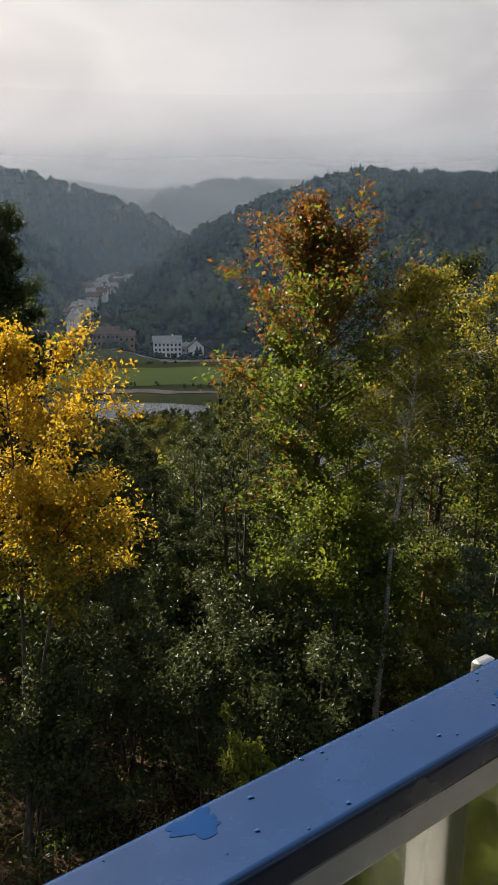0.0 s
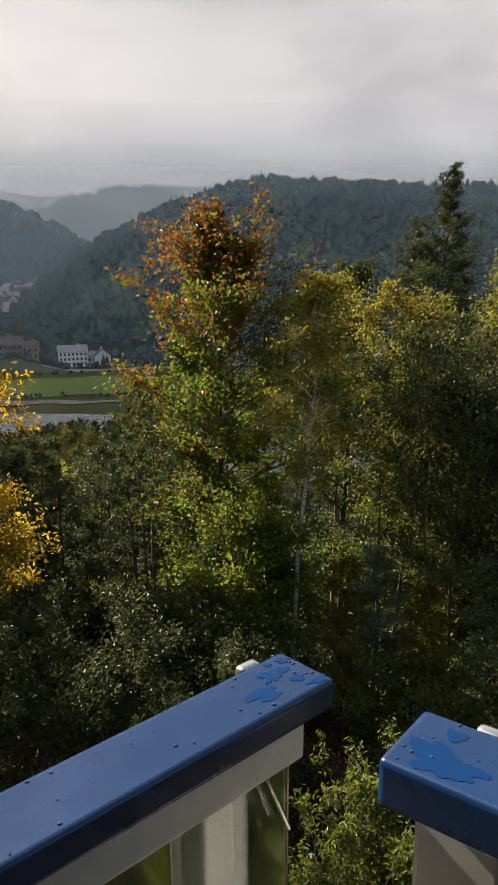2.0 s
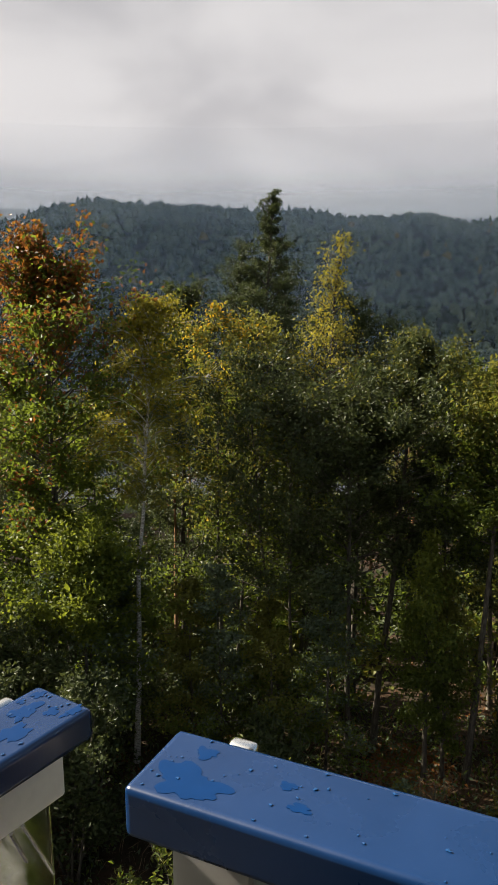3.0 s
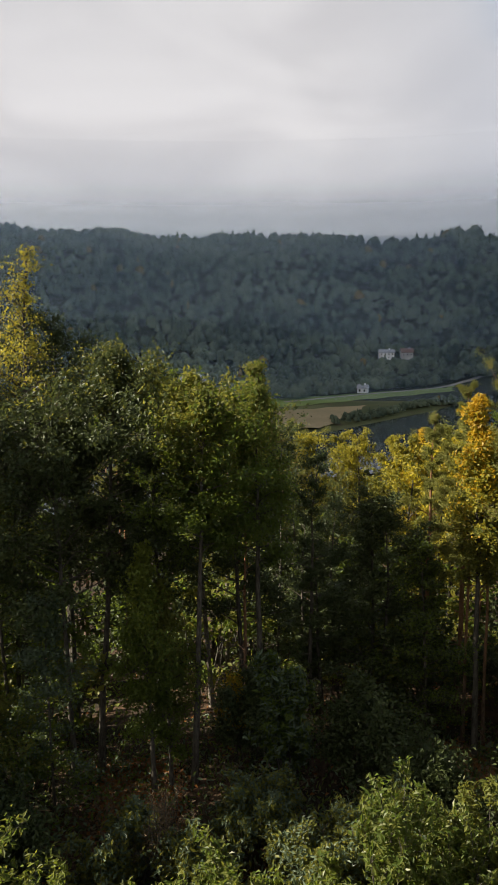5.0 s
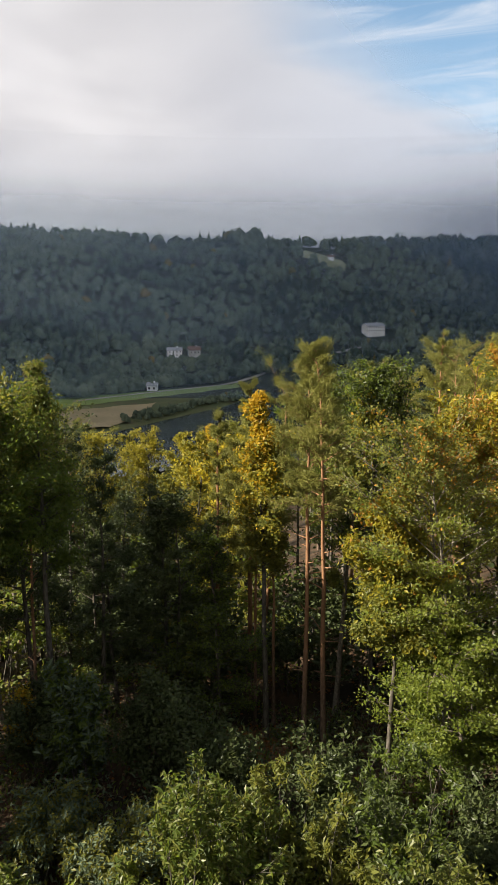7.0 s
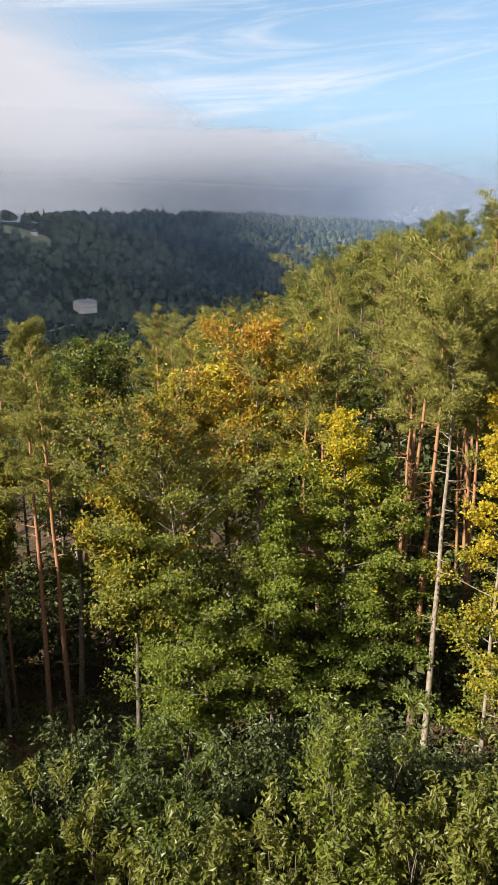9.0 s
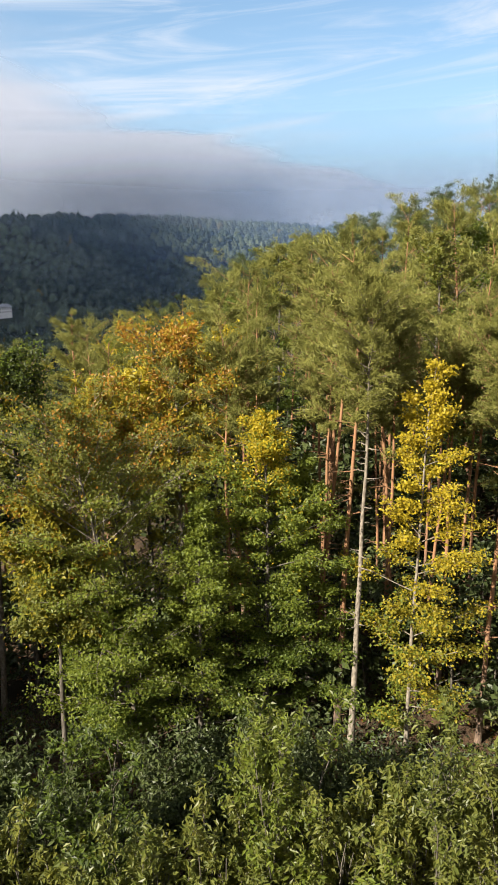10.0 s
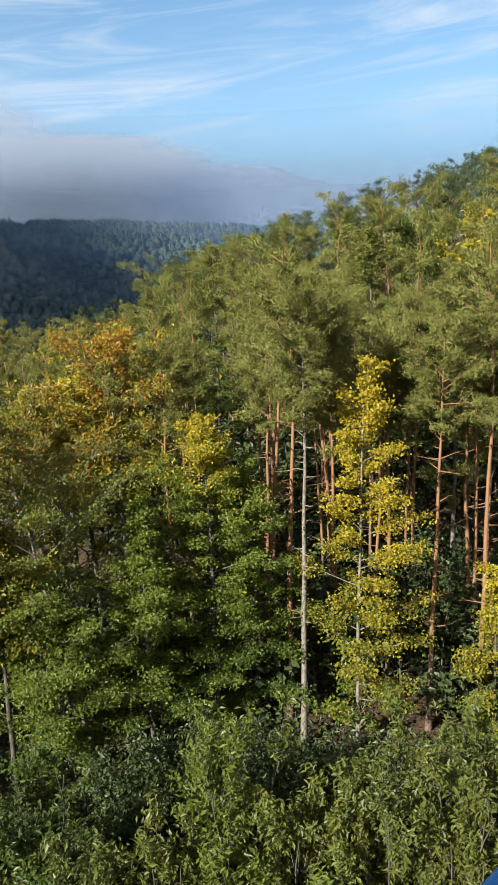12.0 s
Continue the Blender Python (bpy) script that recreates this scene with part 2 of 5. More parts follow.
CREST_B = table([(14, -3.0), (9.5, 1.0), (7.6, 2.7), (5.6, 3.7), (2.4, 4.4), (-0.3, 4.5), (-3, 3.6), (-8, 2.0), (-20, -2.0)])
CREST_D = table([(60, 6.0), (20, 4.9), (12, 4.5), (8, 4.0), (4, 4.1), (-1, 4.8), (-10, 4.4), (-50, 3.7), (-60, 3.4), (-64, 3.35), (-76, 3.1), (-87, 2.4), (-100, 1.8), (-140, 1.0)])
RIVER = [(-700, 300), (-400, 325), (-40, 283), (150, 222), (245, 198), (344, 203), (500, 236), (900, 300), (1500, 380)]


def river_gap(x, y):
    """Distance from the river's middle line."""
    best = np.full(np.shape(x), 1e9)
    for (x0, y0), (x1, y1) in zip(RIVER, RIVER[1:]):
        dx, dy = x1 - x0, y1 - y0
        s = np.clip(((x - x0) * dx + (y - y0) * dy) / (dx * dx + dy * dy), 0, 1)
        best = np.minimum(best, np.hypot(x - x0 - s * dx, y - y0 - s * dy))
    return best


def smooth(v):
    v = np.clip(v, 0, 1)
    return v * v * (3 - 2 * v)


def height(x, y):
    x, y = np.asarray(x, float), np.asarray(y, float)
    az = np.degrees(np.arctan2(-(x - CX), y - CY))
    r = np.hypot(x - CX, y - CY)
    g = SLOPE(az)
    near = g * np.clip(r - 19, 0, None)
    near = np.where(g > 0, g * (np.clip(r - 19, 0, 95) + 0.25 * np.clip(r - 114, 0, 300)), near)
    near = near + 0.25 * np.sin(x * 0.35 + 1.0) * np.cos(y * 0.31) * np.clip((r - 3) / 10, 0, 1)
    over = np.clip(r - 60, 0, None) * 0.22
    near = np.where((az < -60) & (az > -89), near - over * smooth((r - 60) / 120.0) * smooth((-60 - az) / 8.0) * smooth((az + 89) / 8.0), near)
    h = np.maximum(near, FLOOR_Z)
    h = np.minimum(h, np.where(river_gap(x, y) < 50, FLOOR_Z - 3 + 3 * smooth((river_gap(x, y) - 34) / 14), 1e3))
    # the far hills, one behind another
    lump = 6 * np.sin(az * 0.55 + r * 0.011) * np.sin(r * 0.017 + az * 0.23)
    for crest, r0, rc in ((CREST_C, np.interp(az, [-60, -50, -40, 5], [500, 505, 440, 436]), np.interp(az, [-86, -60], [1400.0, 780.0])), (CREST_A, np.interp(az, [10, 16], [860, 600]), 1050.0),
                          (CREST_B, 1100.0, 1500.0), (CREST_D, 1700.0, 2300.0)):
        top = 12.5 + rc * np.tan(np.radians(crest(az)))
        s = smooth((r - r0) / (rc - r0)) * 0.55 + np.clip((r - r0) / (rc - r0), 0, 1) * 0.45
        hill = FLOOR_Z + (top - FLOOR_Z) * s - 0.10 * np.clip(r - rc, 0, None) + lump * s * (r < rc) * 0.5
        h = np.maximum(h, np.where(r > r0, hill, -1e3))
    # the side valley with the village
    side = np.exp(-((az - 10.5) / 2.6) ** 2)
    rise = -42 + 0.055 * np.clip(r - 450, 0, 450)
    h = np.where(r > 436, h * (1 - side * (r < 900)) + np.maximum(rise, FLOOR_Z) * side * (r < 900), h)
    return h


def zat(x, y):
    return float(height(x, y))


def mesh_of(name, verts, faces, mats, idx=None, flat=False):
    me = bpy.data.meshes.new(name)
    verts, faces = np.asarray(verts, np.float32), np.asarray(faces, np.int32)
    n, k = faces.shape
    me.vertices.add(len(verts))
    me.vertices.foreach_set("co", verts.ravel())
    me.loops.add(n * k)
    me.loops.foreach_set("vertex_index", faces.ravel())
    me.polygons.add(n)
    me.polygons.foreach_set("loop_start", np.arange(0, n * k, k, dtype=np.int32))
    me.polygons.foreach_set("loop_total", np.full(n, k, np.int32))
    for m in mats:
        me.materials.append(m)
    if idx is not None:
        me.polygons.foreach_set("material_index", np.asarray(idx, np.int32))
    me.polygons.foreach_set("use_smooth", np.full(n, not flat))
    me.update(calc_edges=True)
    return me


def build_ground():
    azs = np.concatenate([np.linspace(-125, 40, 260), np.linspace(40, 235, 60)[1:-1]])
    naz = len(azs)
    rs = np.concatenate([[0.0, 2, 4, 6, 8], np.arange(10, 60, 2.5), np.geomspace(60, 420, 36), np.linspace(430, 800, 40), np.linspace(815, 1100, 16), np.linspace(1130, 1560, 16),
                         np.linspace(1620, 2350, 16), np.geomspace(2450, 4700, 6)])
    A, Rr = np.meshgrid(np.radians(azs), rs)
    X, Y = CX - np.sin(A) * Rr, CY + np.cos(A) * Rr
    Z = height(X, Y)
    v = np.stack([X, Y, Z], -1).reshape(-1, 3)
    nr = len(rs)
    i, j = np.meshgrid(np.arange(nr - 1), np.arange(naz), indexing="ij")
    j2 = (j + 1) % naz
    f = np.stack([i * naz + j, i * naz + j2, (i + 1) * naz + j2, (i + 1) * naz + j], -1).reshape(-1, 4)[:, ::-1]
    rr = rs[:-1].repeat(naz)
    idx = np.where(rr < 200, 0, np.where(rr < 436, 1, 2))
    ob = new("ground", mesh_of("ground", v, f, [SOIL, VALLEY, HILL], idx))
    tagged(ob, "leaf-littered forest ground falling to a wooded river valley", "ground", kind="structure")


build_ground()


def strip(name, pts, half, mat, lift, label, category, follow=True):
    """A band along a line of plan points, laid on the ground."""
    v, f = [], []
    fine = []
    for (x0, y0), (x1, y1) in zip(pts, pts[1:]):
        n = max(2, int(math.hypot(x1 - x0, y1 - y0) / 12))
        fine += [(x0 + (x1 - x0) * k / n, y0 + (y1 - y0) * k / n) for k in range(n)]
    fine.append(pts[-1])
    for k, (x, y) in enumerate(fine):
        xa, ya = fine[max(k - 1, 0)]
        xb, yb = fine[min(k + 1, len(fine) - 1)]
        l = math.hypot(xb - xa, yb - ya)
        nx, ny = -(yb - ya) / l, (xb - xa) / l
        for s in (-half, half):
            px, py = x + nx * s, y + ny * s
            v.append((px, py, (zat(px, py) if follow else FLOOR_Z) + lift))
        if k:
            f.append((2 * k - 2, 2 * k, 2 * k + 1, 2 * k - 1))
    ob = new(name, mesh_of(name, v, f, [mat]))
    return tagged(ob, label, category, kind="structure")


def water_material():
    m, tr, b = material("river_water", 0.06, 0, 0.5)
    co = node(tr, "ShaderNodeNewGeometry").outputs["Position"]
    n = noise_tex(tr, co, 0.35, 5.0, 0.6)
    link(tr, mixc(tr, n, (0.020, 0.026, 0.026), (0.036, 0.042, 0.038)), b.inputs["Base Color"])
    bp = node(tr, "ShaderNodeBump")
    bp.inputs["Strength"].default_value, bp.inputs["Distance"].default_value = 0.12, 0.3
    link(tr, n, bp.inputs["Height"])
    link(tr, bp.outputs[0], b.inputs["Normal"])
    return m


strip("water", RIVER, 37.0, water_material(), -0.9, "dark calm river water in the valley floor", "river", follow=False)


def patch(name, corners, mat, lift, label, category, n=26):
    """A four-cornered sheet draped on the ground, its corners in azimuth and distance."""
    c = [Vector(spot(*p)) for p in corners]
    v, f = [], []
    for i in range(n + 1):
        for j in range(n + 1):
            p = c[0].lerp(c[1], i / n).lerp(c[3].lerp(c[2], i / n), j / n)
            p += Vector((math.sin(p.y * 0.31 + p.x * 0.17), math.sin(p.x * 0.23 - p.y * 0.13))) * 1.4
            v.append((p.x, p.y, zat(p.x, p.y) + lift))
    for i in range(n):
        for j in range(n):
            q = i * (n + 1) + j
            f.append((q, q + n + 1, q + n + 2, q + 1))
    return tagged(new(name, mesh_of(name, v, f, [mat])), label, category, kind="structure")


patch("meadow", [(20, 366), (-6, 372), (-6, 428), (20, 424)], MEADOW, 0.25, "flat green meadow beside the river", "meadow")
patch("meadow", [(-36, 385), (-56, 488), (-55.8, 505), (-36, 428)], MEADOW, 0.25, "green riverside meadow strip below the wooded hill", "meadow")
patch("field", [(-37, 345), (-46.4, 350), (-49.6, 420), (-37, 386)], FIELD, 0.35, "mown brown field on the river bank", "field")
patch("field", [(-60.2, 738), (-63.4, 742), (-63.2, 772), (-60.4, 772)], PALE, 0.4, "pale open field on the far hilltop", "field")
patch("dirt_yard", [(13, 346), (1.5, 336), (1.5, 340), (13, 360)], DIRT, 0.3, "pale dirt track and yard by the meadow", "track")
strip("road", [spot(22, 436), spot(10, 438), spot(0, 440), spot(-8, 446)], 2.5, DIRT, 0.3, "pale valley road below the houses", "road")
strip("road", [spot(-43.5, 431), spot(-49, 462), spot(-55.6, 507), spot(-60, 548), spot(-66, 600)], 1.6, DIRT, 0.3, "pale valley road at the foot of the hill", "road")


# ---- trees ----
def tube(pts, radii, sides, verts, faces):
    """Adds a tapered tube along pts to the lists."""
    pts = np.asarray(pts, float)
    base = sum(len(v) for v in verts)
    n = len(pts)
    d = np.gradient(pts, axis=0)
    d /= np.linalg.norm(d, axis=1)[:, None] + 1e-9
    ref = np.where(np.abs(d[:, 2:3]) > 0.9, [[1.0, 0, 0]], [[0, 0, 1.0]])
    u = np.cross(d, ref)
    u /= np.linalg.norm(u, axis=1)[:, None] + 1e-9
    w = np.cross(d, u)
    ang = np.arange(sides) * 2 * math.pi / sides
    ring = u[:, None, :] * np.cos(ang)[None, :, None] + w[:, None, :] * np.sin(ang)[None, :, None]
    verts.append((pts[:, None, :] + ring * np.asarray(radii)[:, None, None]).reshape(-1, 3))
    i, j = np.meshgrid(np.arange(n - 1), np.arange(sides), indexing="ij")
    j2 = (j + 1) % sides
    faces.append(base + np.stack([i * sides + j, i * sides + j2, (i + 1) * sides + j2, (i + 1) * sides + j], -1).reshape(-1, 4))


def blades(rng, c, way, nrm, length, width):
    """Leaf blades: a lozenge each, folded a little along its middle."""
    n = len(c)
    way = way / (np.linalg.norm(way, axis=1)[:, None] + 1e-9)
    side = np.cross(way, nrm)
    side /= np.linalg.norm(side, axis=1)[:, None] + 1e-9
    up = np.cross(side, way)
    l, w = length[:, None], width[:, None]
    a = c - way * l * 0.5
    b = c + side * w * 0.5 + up * w * 0.18
    t = c + way * l * 0.5 - up * l * 0.10
    d = c - side * w * 0.5 + up * w * 0.18
    v = np.stack([a, b, t, d], 1).reshape(-1, 3)
    f = np.arange(n * 4).reshape(-1, 4)
    return v, f


SHAPES = {
    "oval": lambda u: (0.45 + 0.55 * math.sin(math.pi * min(1, 0.18 + 0.66 * u))) * (1 - 0.80 * max(0, (u - 0.38) / 0.62) ** 1.25),
    "broad": lambda u: (0.62 + 0.38 * math.sin(math.pi * (0.10 + 0.75 * u))) * (1 - 0.72 * max(0, (u - 0.66) / 0.34) ** 1.3),
    "cone": lambda u: (1.0 - 0.94 * u) * (0.8 + 0.2 * math.sin(30 * u)),
    "umbrella": lambda u: 0.55 + 0.45 * math.sin(math.pi * (0.15 + 0.7 * u)),
    "spire": lambda u: 0.95 - 0.75 * u ** 1.3,
    "round": lambda u: math.sin(math.pi * (0.20 + 0.72 * u)),
    "bush": lambda u: 0.9 - 0.35 * u,
}


def grow(rng, h, cb, R, shape="oval", limbs=34, up0=20, up1=60, twigs=7, leaves=40, ll=0.13, lw=0.07, spread=0.16, droop=0.0, r0=None, lean=(0, 0), flat=0.5,
         sides=8, tuft=False, hang=0.0, dead=0, stems=1, seg=5, fine=True):
    """Trunk with limbs and twigs, and the places of the leaves. Returns wood verts and faces, and leaf verts, faces and height fraction."""
    V, F = [], []
    r0 = r0 or (0.008 * h + 0.015)
    form = SHAPES[shape]
    C, D, N, U = [], [], [], []
    ph = rng.uniform(0, 6.28, 3)
    for stem in range(stems):
        sx, sy = (rng.normal(0, 0.12 * R, 2) if stems > 1 else (0, 0))
        hh = h * (1 if stem == 0 else rng.uniform(0.7, 1.0))
        tx, ty = (rng.normal(0, 0.30 * R, 2) if stems > 1 else (0, 0))
        k = np.linspace(0, 1, 10)
        wob = np.cumsum(rng.normal(0, 0.006 * h, (10, 2)), 0) * k[:, None]
        trunk = np.stack([sx + (lean[0] + tx) * k + wob[:, 0], sy + (lean[1] + ty) * k + wob[:, 1], k * hh * 0.98], 1)
        rad = r0 * (1 - k) ** 0.8 * (0.9 if stems == 1 else 0.55) + 0.006
        rad[0] *= 1.25
        tube(np.vstack([trunk[0] - [0, 0, 0.3], trunk]), np.r_[rad[0] * 1.1, rad], sides, V, F)
        at = lambda z: np.array([np.interp(z, k, trunk[:, i]) for i in range(3)])
        n_l = max(3, limbs // stems)
        for q in range(n_l + dead):
            isdead = q >= n_l
            u = ((q + rng.random()) / n_l) ** 0.85 if not isdead else 0
            zf = cb + (0.99 - cb) * u if not isdead else cb * rng.uniform(0.35, 1.0)
            p0 = at(zf)
            a = q * 2.399 + rng.normal(0, 0.4)
            lobe = 1 + 0.26 * math.sin(2 * a + ph[0] + 2.5 * u) + 0.20 * math.sin(3 * a + ph[1] + 7 * u) + 0.14 * math.sin(11 * u + ph[2])
            L = R * max(0.08, form(u)) * min(1.4, rng.uniform(0.5, 1.3) * lobe) * (0.45 if isdead else 1)
            up = radians(up0 + (up1 - up0) * u + rng.normal(0, 9))
            s = np.linspace(0, 1, seg)
            hd = np.array([math.cos(a), math.sin(a), 0])
            sw = np.array([-math.sin(a), math.cos(a), 0]) * rng.normal(0, 0.10)
            limb = p0 + L * (s[:, None] * (hd * math.cos(up) + [0, 0, math.sin(up)]) + (s ** 2)[:, None] * (sw + [0, 0, -droop]))
            lr = max(0.006, rad[0] * 0.32 * (1 - 0.75 * zf)) * (1 - 0.85 * s)
            tube(limb, lr + 0.003, 4 if fine else 3, V, F)
            nt = twigs if not isdead else 2
            for j in range(nt):
                f = rng.uniform(0.25, 1.0) if j else 1.0
                b = np.array([np.interp(f, s, limb[:, i]) for i in range(3)])
                ta = a + rng.choice([-1, 1]) * rng.uniform(0.3, 1.2) * (1.15 - 0.6 * f)
                tl = L * rng.uniform(0.18, 0.36) + 0.10 * min(1.0, L / 0.6)
                tu = up * 0.6 + rng.normal(0.1, 0.35) * (1 - 0.6 * flat)
                td = np.array([math.cos(ta) * math.cos(tu), math.sin(ta) * math.cos(tu), math.sin(tu) - droop * 0.8])
                if fine or isdead:
                    tube(np.stack([b, b + td * tl + [0, 0, -0.12 * droop * tl]]), [0.007, 0.002], 3, V, F)
                if isdead:
                    continue
                m = max(2, int(leaves * rng.uniform(0.5, 1.5) * min(1.25, (0.16 if shape == "cone" else 0.35) + 1.1 * L / R)))
                g = rng.random(m) ** 0.7
                c = b + td * (tl * g[:, None] * 1.05) + rng.normal(0, spread * min(1.0, 0.5 + 0.7 * L / R), (m, 3)) * [1, 1, 1 - flat * 0.55]
                if tuft:
                    dd = td * 0.7 + rng.normal(0, 0.55, (m, 3)) + [0, 0, 0.25]
                else:
                    dd = td * 0.5 + rng.normal(0, 0.6, (m, 3)) + [0, 0, -hang]
                C.append(c)
                D.append(dd)
                N.append(rng.normal(0, 0.55, (m, 3)) + [0, 0, 0.9] + hd * 0.25)
                U.append(np.full(m, (b[2] / h)) + rng.normal(0, 0.03, m))
    wood = (np.vstack(V), np.vstack(F))
    c, d, nn, uu = np.vstack(C), np.vstack(D), np.vstack(N), np.concatenate(U)
    size = rng.uniform(0.7, 1.25, len(c))
    v, f = blades(rng, c, d, nn, ll * size, lw * size)
    return wood, (v, f), c, uu


def tree(name, label, category, place, rng, mats, bark, pick=None, group="", turn=None, **kw):
    """One tree: an Empty at its foot with a trunk and a crown under it."""
    (wv, wf), (lv, lf), c, u = grow(rng, **kw)
    ob = new(name)
    ob.empty_display_size = 0.2
    tr = new("trunk", mesh_of("trunk", wv, wf, [bark]))
    idx = pick(rng, c, u) if pick else rng.integers(0, len(mats), len(c))
    cr = new("crown", mesh_of("crown", lv, lf, mats, idx, flat=True))
    tr.parent = cr.parent = ob
    x, y = place
    ob.matrix_basis = pose(x, y, zat(x, y) - 0.05, 0, 0, rng.uniform(0, 360) if turn is None else turn)
    return tagged(ob, label, category, group)


def lumps(rng, c, scale=0.9):
    """A soft random value that changes from clump to clump in a crown."""
    k = rng.normal(0, 1.0 / scale, (6, 3))
    ph = rng.uniform(0, 6.28, 6)
    return np.sin(c @ k.T + ph).sum(1) / 3.5


def turning(level, soft=0.16, hi=1, lo=0, side=None):
    """Autumn colour: slot hi above a height fraction, lo below, broken up clump by clump."""
    def pick(rng, c, u):
        v = u - level + lumps(rng, c) * soft + rng.normal(0, soft * 0.9, len(c))
        if side is not None:
            v = v + (c[:, 0] * side[0] + c[:, 1] * side[1])
        return np.where(v > 0, hi, lo)
    return pick


def three(l1, l2, soft=0.14, side=(0.0, 0.0)):
    """Three colours by height, broken up clump by clump, and further turned towards one side."""
    def pick(rng, c, u):
        v = u + lumps(rng, c) * soft + rng.normal(0, soft * 1.0, len(c)) + c[:, 0] * side[0] + c[:, 1] * side[1]
        return np.where(v > l2, 2, np.where(v > l1, 1, 0))
    return pick


PINE = dict(shape="umbrella", limbs=30, up0=12, up1=50, twigs=9, leaves=34, ll=0.145, lw=0.030, spread=0.07, tuft=True, flat=0.4, dead=14)
OAK = dict(shape="broad", limbs=40, up0=15, up1=62, twigs=7, leaves=36, ll=0.16, lw=0.095, spread=0.14, flat=0.35)
BIRCH = dict(shape="oval", limbs=40, up0=40, up1=65, twigs=7, leaves=28, ll=0.125, lw=0.080, spread=0.14, droop=0.45, hang=0.5, flat=0.1)
BEECH = dict(shape="spire", limbs=44, up0=4, up1=45, twigs=9, leaves=26, ll=0.12, lw=0.075, spread=0.12, flat=0.85)
SHRUB = dict(shape="bush", limbs=84, up0=56, up1=80, twigs=6, leaves=21, ll=0.128, lw=0.052, spread=0.065, hang=0.35, flat=0.1, stems=12, droop=0.10)


def at_tree(kind, name, label, category, az, d, top, cb, R, mats, bark, seed, pick=None, baz=None, fineness=0.72, **kw):
    """A tree given by azimuth and distance from the tower, its top's height in the world, its crown's lower end and half width."""
    x, y = spot(az if baz is None else baz, d)
    h = top - zat(x, y)
    p = dict(kind)
    p.update(kw)
    h -= 0.26 * R if p["shape"] == "broad" else 0.0
    p["ll"], p["lw"], p["leaves"] = p["ll"] * fineness, p["lw"] * fineness, int(p["leaves"] * fineness ** -1.25)
    tx, ty = spot(az, d)
    return tree(name, label, category, (x, y), np.random.default_rng(seed), mats, bark, pick, h=h, cb=max(0.05, cb / h), R=R, lean=(tx - x, ty - y), turn=0, **p)


